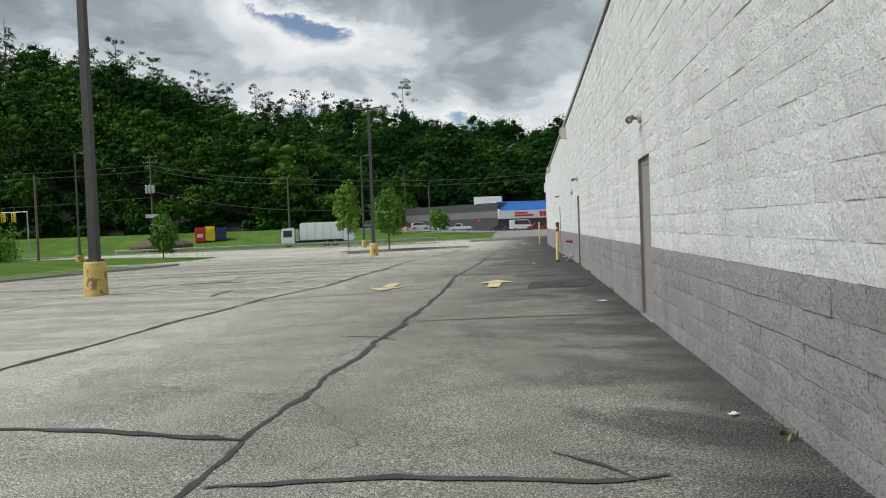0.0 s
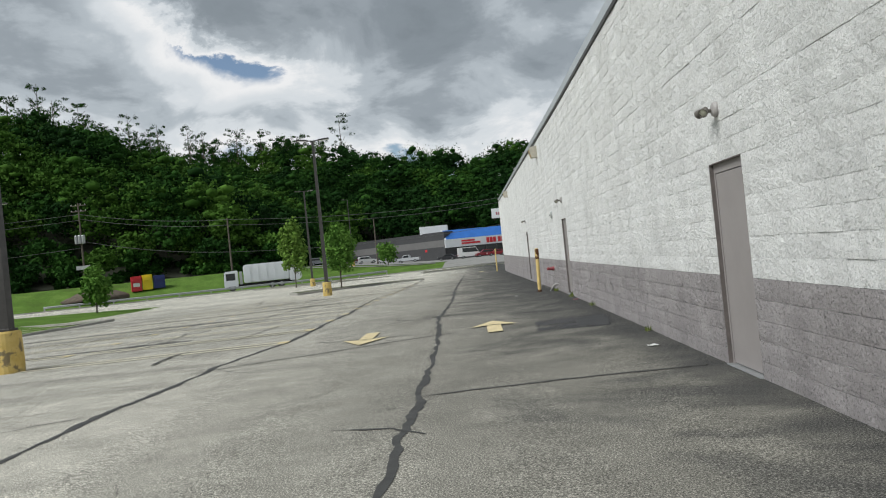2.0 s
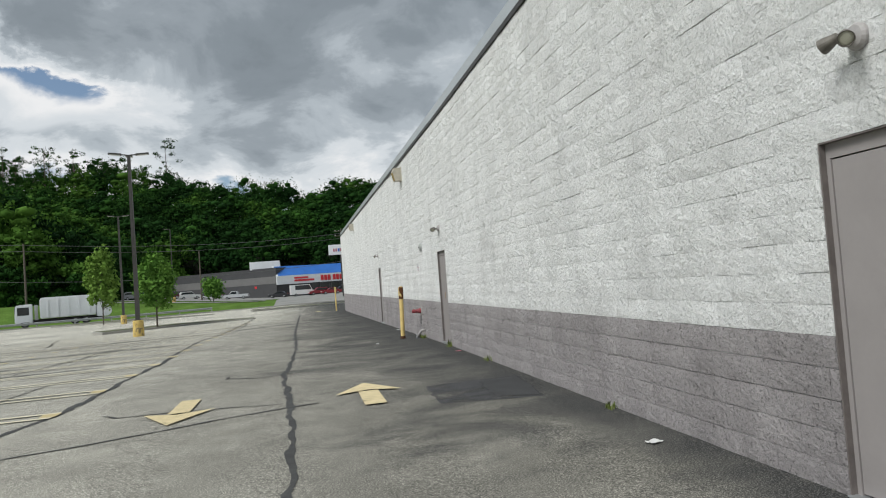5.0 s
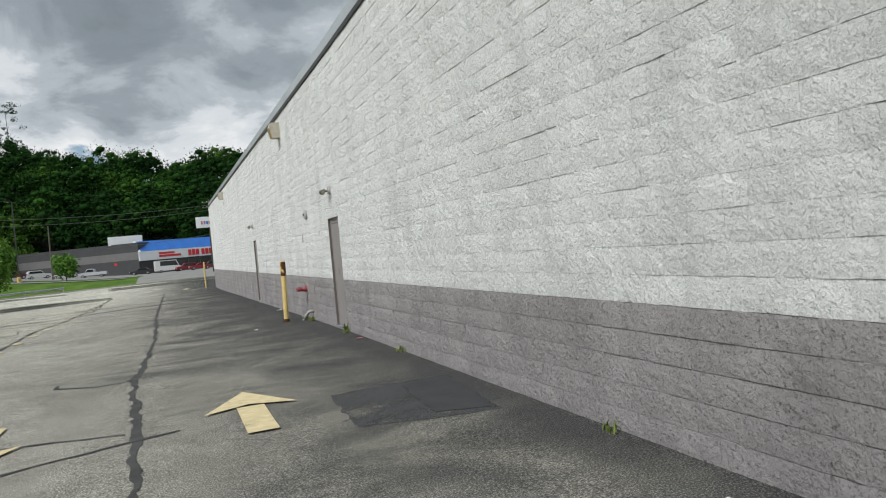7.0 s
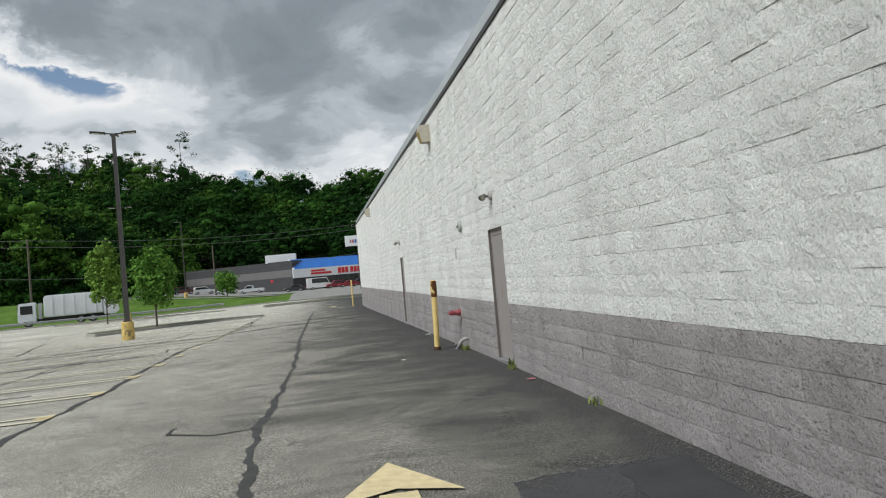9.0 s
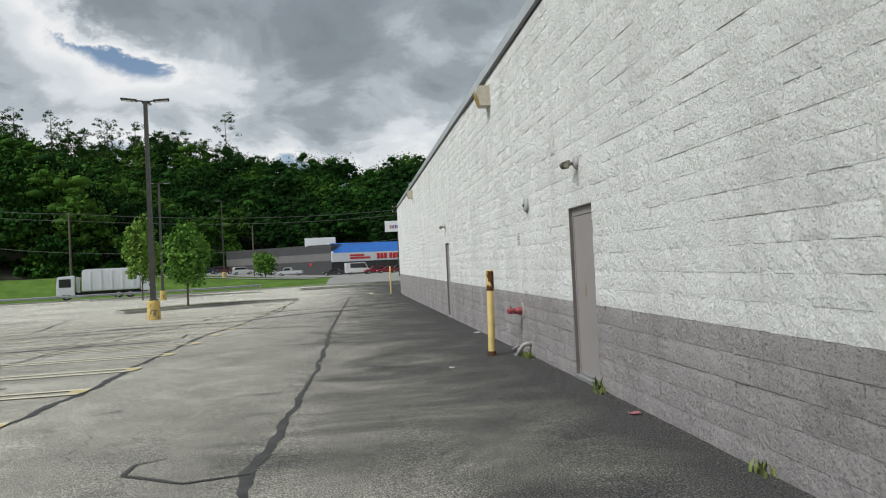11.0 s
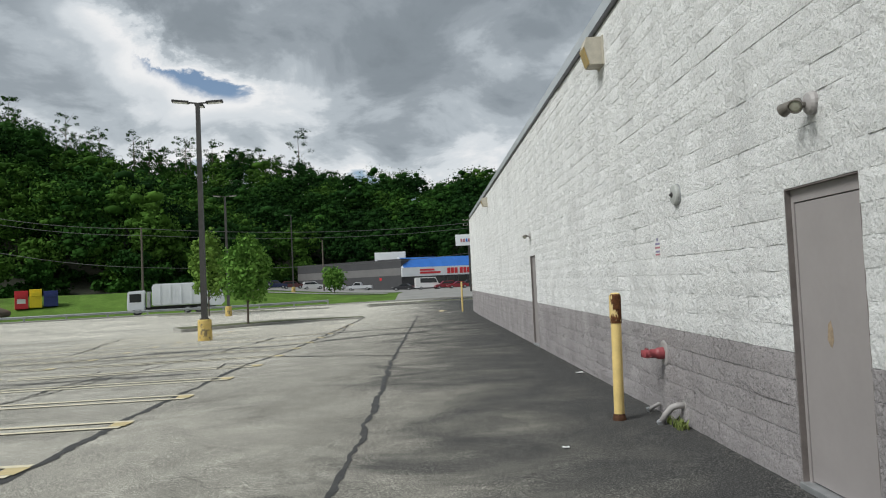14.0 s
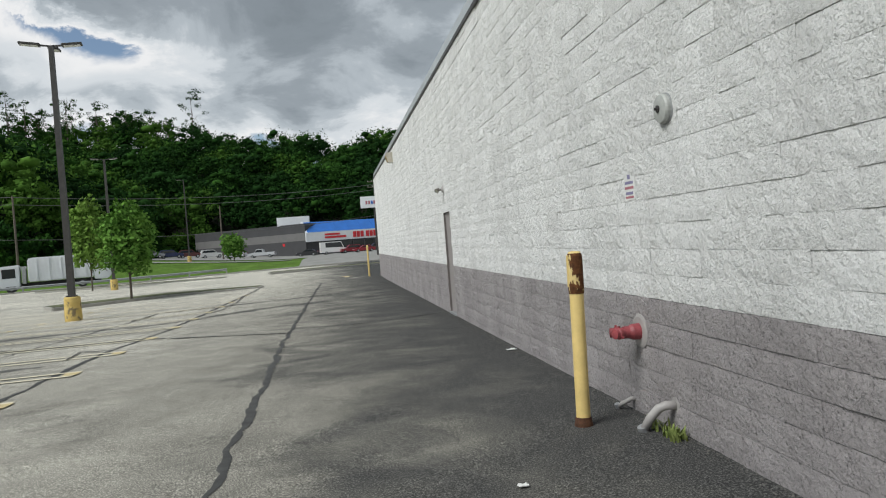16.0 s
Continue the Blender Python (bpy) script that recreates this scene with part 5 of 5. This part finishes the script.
guardrail()
edge_strip("kerb", [(x, lot_edge(x) - 0.1) for x in range(-62, 20, 4)], 0.2, 0.15, CONCRETE, "pale concrete kerb along the lot end", "kerb")
edge_strip("kerb", [(-26 - 2 * k, 24 + 2 * k * 0.42) for k in range(19)], 0.18, 0.13, CONCRETE, "pale concrete kerb beside the grass", "kerb")
edge_strip("kerb", [(-26, -24 + 6 * k) for k in range(9)], 0.18, 0.13, CONCRETE, "pale concrete kerb beside the grass", "kerb")

# ---- small things along the wall ----


def weed(x, y, n, h, seed, label):
    rng = random.Random(seed)
    bm = bmesh.new()
    for k in range(n):
        a = rng.uniform(0, 6.28)
        l = h * rng.uniform(0.5, 1.1)
        lean = rng.uniform(0.2, 0.9)
        w = rng.uniform(0.006, 0.014)
        bx, by = rng.uniform(-0.06, 0.06), rng.uniform(-0.12, 0.12)
        pts = [Vector((bx + lean * l * f * f * math.cos(a), by + lean * l * f * f * math.sin(a), l * f * (1 - 0.25 * lean * f))) for f in (0, 0.4, 0.75, 1)]
        s = Vector((-math.sin(a), math.cos(a), 0)) * w
        vs = [(bm.verts.new(p - s * (1 - 0.85 * f)), bm.verts.new(p + s * (1 - 0.85 * f))) for p, f in zip(pts, (0.2, 0, 0.4, 1))]
        for p, q in zip(vs, vs[1:]):
            bm.faces.new((p[0], p[1], q[1], q[0]))
    ob = part("weed", bm, WEED_LEAF)
    ob.matrix_world = pose(x, y, lot_z(x, y))
    return tagged(ob, label, "weed", "weeds by the wall", "stuff")


WEED_LEAF = leaf_material("weed_leaf", (0.11, 0.15, 0.04), (0.20, 0.23, 0.08), 4)
weed(-0.12, 3.48, 46, 0.11, 1, "tuft of grass at the foot of the wall")
weed(-0.10, 3.75, 25, 0.12, 2, "tuft of grass at the foot of the wall")
weed(-0.06, -0.10, 18, 0.19, 3, "leafy weed beside the door")
weed(-0.12, -0.3, 20, 0.1, 4, "low weed beside the door")
weed(-0.05, -3.8, 16, 0.11, 5, "low weed at the foot of the wall")
weed(-0.05, -19.6, 12, 0.06, 6, "low weed at the foot of the wall")
weed(-0.06, -9.5, 18, 0.1, 7, "low weed at the foot of the wall")


GRIT = plain("grit_stone", (0.13, 0.125, 0.115), 0.9, var=0.5, scale=30)


def grit():
    """Loose grit and broken asphalt along the foot of the wall."""
    rng = random.Random(11)
    verts, faces = [], []
    for k in range(2600):
        y = rng.uniform(-24, 20)
        x = -abs(rng.gauss(0, 0.10)) - 0.012
        s = rng.uniform(0.003, 0.011) * (1.6 if rng.random() < 0.06 else 1)
        z = lot_z(x, y) + s * 0.3
        b = len(verts)
        for d in ((1, 0, 0), (-1, 0.2, 0), (0, 1, 0.1), (0.1, -1, 0), (0, 0, 0.8), (0, 0, -0.6)):
            verts.append((x + d[0] * s * rng.uniform(0.7, 1.2), y + d[1] * s * rng.uniform(0.7, 1.3), z + d[2] * s))
        for f in ((0, 2, 4), (2, 1, 4), (1, 3, 4), (3, 0, 4), (2, 0, 5), (1, 2, 5), (3, 1, 5), (0, 3, 5)):
            faces.append(tuple(b + i for i in f))
    tagged(new("grit", mesh_of("grit", verts, faces, GRIT)), "loose grey grit along the foot of the wall", "grit", kind="stuff")


grit()


def litter(x, y, w, d, rz, mat, label):
    bm = bmesh.new()
    n = 5
    vs = [[bm.verts.new(((i / n - 0.5) * w, (j / n - 0.5) * d, 0.012 + 0.012 * noise.noise((i * 0.7 + x, j * 0.7, 2)))) for i in range(n + 1)] for j in range(n + 1)]
    for j in range(n):
        for i in range(n):
            bm.faces.new((vs[j][i], vs[j][i + 1], vs[j + 1][i + 1], vs[j + 1][i]))
    r = bmesh.ops.extrude_face_region(bm, geom=list(bm.faces))
    for v in r["geom"]:
        if isinstance(v, bmesh.types.BMVert):
            v.co.z += 0.006
    ob = part("litter", bm, mat)
    ob.matrix_world = pose(x, y, lot_z(x, y) + 0.004, 0, 0, rz)
    tagged(ob, label, "litter", "litter on the lot")


litter(-0.41, -11.2, 0.13, 0.10, 20, WHITE_PLASTIC, "crumpled white paper lying by the wall")
litter(-0.26, -19.06, 0.07, 0.05, 40, WHITE_PLASTIC, "small white scrap by the wall")
litter(-0.16, -1.55, 0.12, 0.08, 10, PRINT_RED, "small red wrapper by the wall")
litter(-1.52, 2.84, 0.07, 0.05, 10, WHITE_PLASTIC, "small pale scrap on the asphalt")
litter(-0.15, 8.9, 0.14, 0.09, 15, WHITE_PLASTIC, "small white scrap by the wall")

# ---- blocks of the store wall ----


def block_verts(rng, length, ledges=False, course=0.0):
    """Rough front of one block with its edges turned back. Returns verts in (x, along, up) from its lower corner."""
    nx, nz = 5, 3
    gap_y, gap_z = (0.0003, 0.0028) if ledges else (0.0006, 0.0009)
    base = course - (0.006 if ledges else 0.005) * rng.random()
    tilt = rng.choice((0.0, 0.0, rng.uniform(-0.006, 0.004), rng.uniform(0.003, 0.011)))
    if ledges:
        tilt = rng.uniform(-0.014, 0.010)
    front = []
    for j in range(nz + 1):
        for i in range(nx + 1):
            edge = i in (0, nx) or j in (0, nz)
            d = base + tilt * (j / nz - 0.5) - (rng.uniform(0.0, 0.004) if edge else rng.uniform(0.003, 0.011))
            y = gap_y + (length - 2 * gap_y) * (i / nx) + (0 if i in (0, nx) else rng.uniform(-0.02, 0.02))
            z = gap_z + (CH - 2 * gap_z) * (j / nz) + (rng.uniform(-0.0025, 0.0025) if j in (0, nz) else rng.uniform(-0.012, 0.012))
            front.append((d, y, z))
    ring = [i for i in range(nx)] + [nx + (nx + 1) * j for j in range(nz)] + [nz * (nx + 1) + nx - i for i in range(nx)] + [(nz - j) * (nx + 1) for j in range(nz)]
    back = [(0.03, front[k][1], front[k][2]) for k in ring]
    faces = []
    for j in range(nz):
        for i in range(nx):
            a = j * (nx + 1) + i
            faces.append((a, a + nx + 1, a + nx + 2, a + 1))
    m = len(front)
    n = len(ring)
    for k in range(n):
        faces.append((ring[k], ring[(k + 1) % n], m + (k + 1) % n, m + k))
    return front + back, faces


def block_wall():
    rng = random.Random(31)
    kinds = {}
    for tone, mat in (("white", WHITE_BLOCK), ("grey", GREY_BLOCK)):
        kinds[tone] = []
        for k in range(14):
            v, f = block_verts(rng, BL, tone == "grey")
            kinds[tone].append(mesh_of("block", v, f, mat))
    joined = {"white": ([], []), "grey": ([], [])}
    row = -7
    while BAND + row * CH < 5.95:
        z0 = BAND + row * CH
        tone = "grey" if row < 0 else "white"
        course = rng.uniform(-0.005, 0.003) if row < 0 else rng.uniform(-0.001, 0.001)
        y = Y0 + (BL / 2 if row % 2 else 0)
        spans = []
        while y < WALL_END:
            spans.append((y, min(y + BL, WALL_END)))
            y += BL
        for a, b in spans:
            if z0 + CH * 0.6 > wall_top(a) or b < -30:
                continue
            pieces = [(a, b)]
            if z0 < DOOR_TOP - 0.05:
                for d0, d1 in DOORS:
                    nxt = []
                    for p, q in pieces:
                        if q <= d0 or p >= d1:
                            nxt.append((p, q))
                        else:
                            if p < d0 - 0.02:
                                nxt.append((p, d0))
                            if q > d1 + 0.02:
                                nxt.append((d1, q))
                    pieces = nxt
            for p, q in pieces:
                if -4.2 < p < 4.3 and 0.0 < z0 + CH < 2.75 and abs(q - p - BL) < 1e-4:
                    ob = new("block", rng.choice(kinds[tone]))
                    ob.parent = wall_west
                    ob.matrix_local = pose(course, p, z0)
                    continue
                v, f = block_verts(rng, q - p, tone == "grey", course)
                V, F = joined[tone]
                o = len(V)
                V += [(x, p + yy, z0 + zz) for x, yy, zz in v]
                F += [tuple(o + i for i in t) for t in f]
        row += 1
    for tone, mat in (("white", WHITE_BLOCK), ("grey", GREY_BLOCK)):
        V, F = joined[tone]
        ob = new("blockwork", mesh_of("blockwork", V, F, mat))
        ob.parent = wall_west
        tagged(ob, tone + " painted split-face blocks", "", kind="stuff")


block_wall()
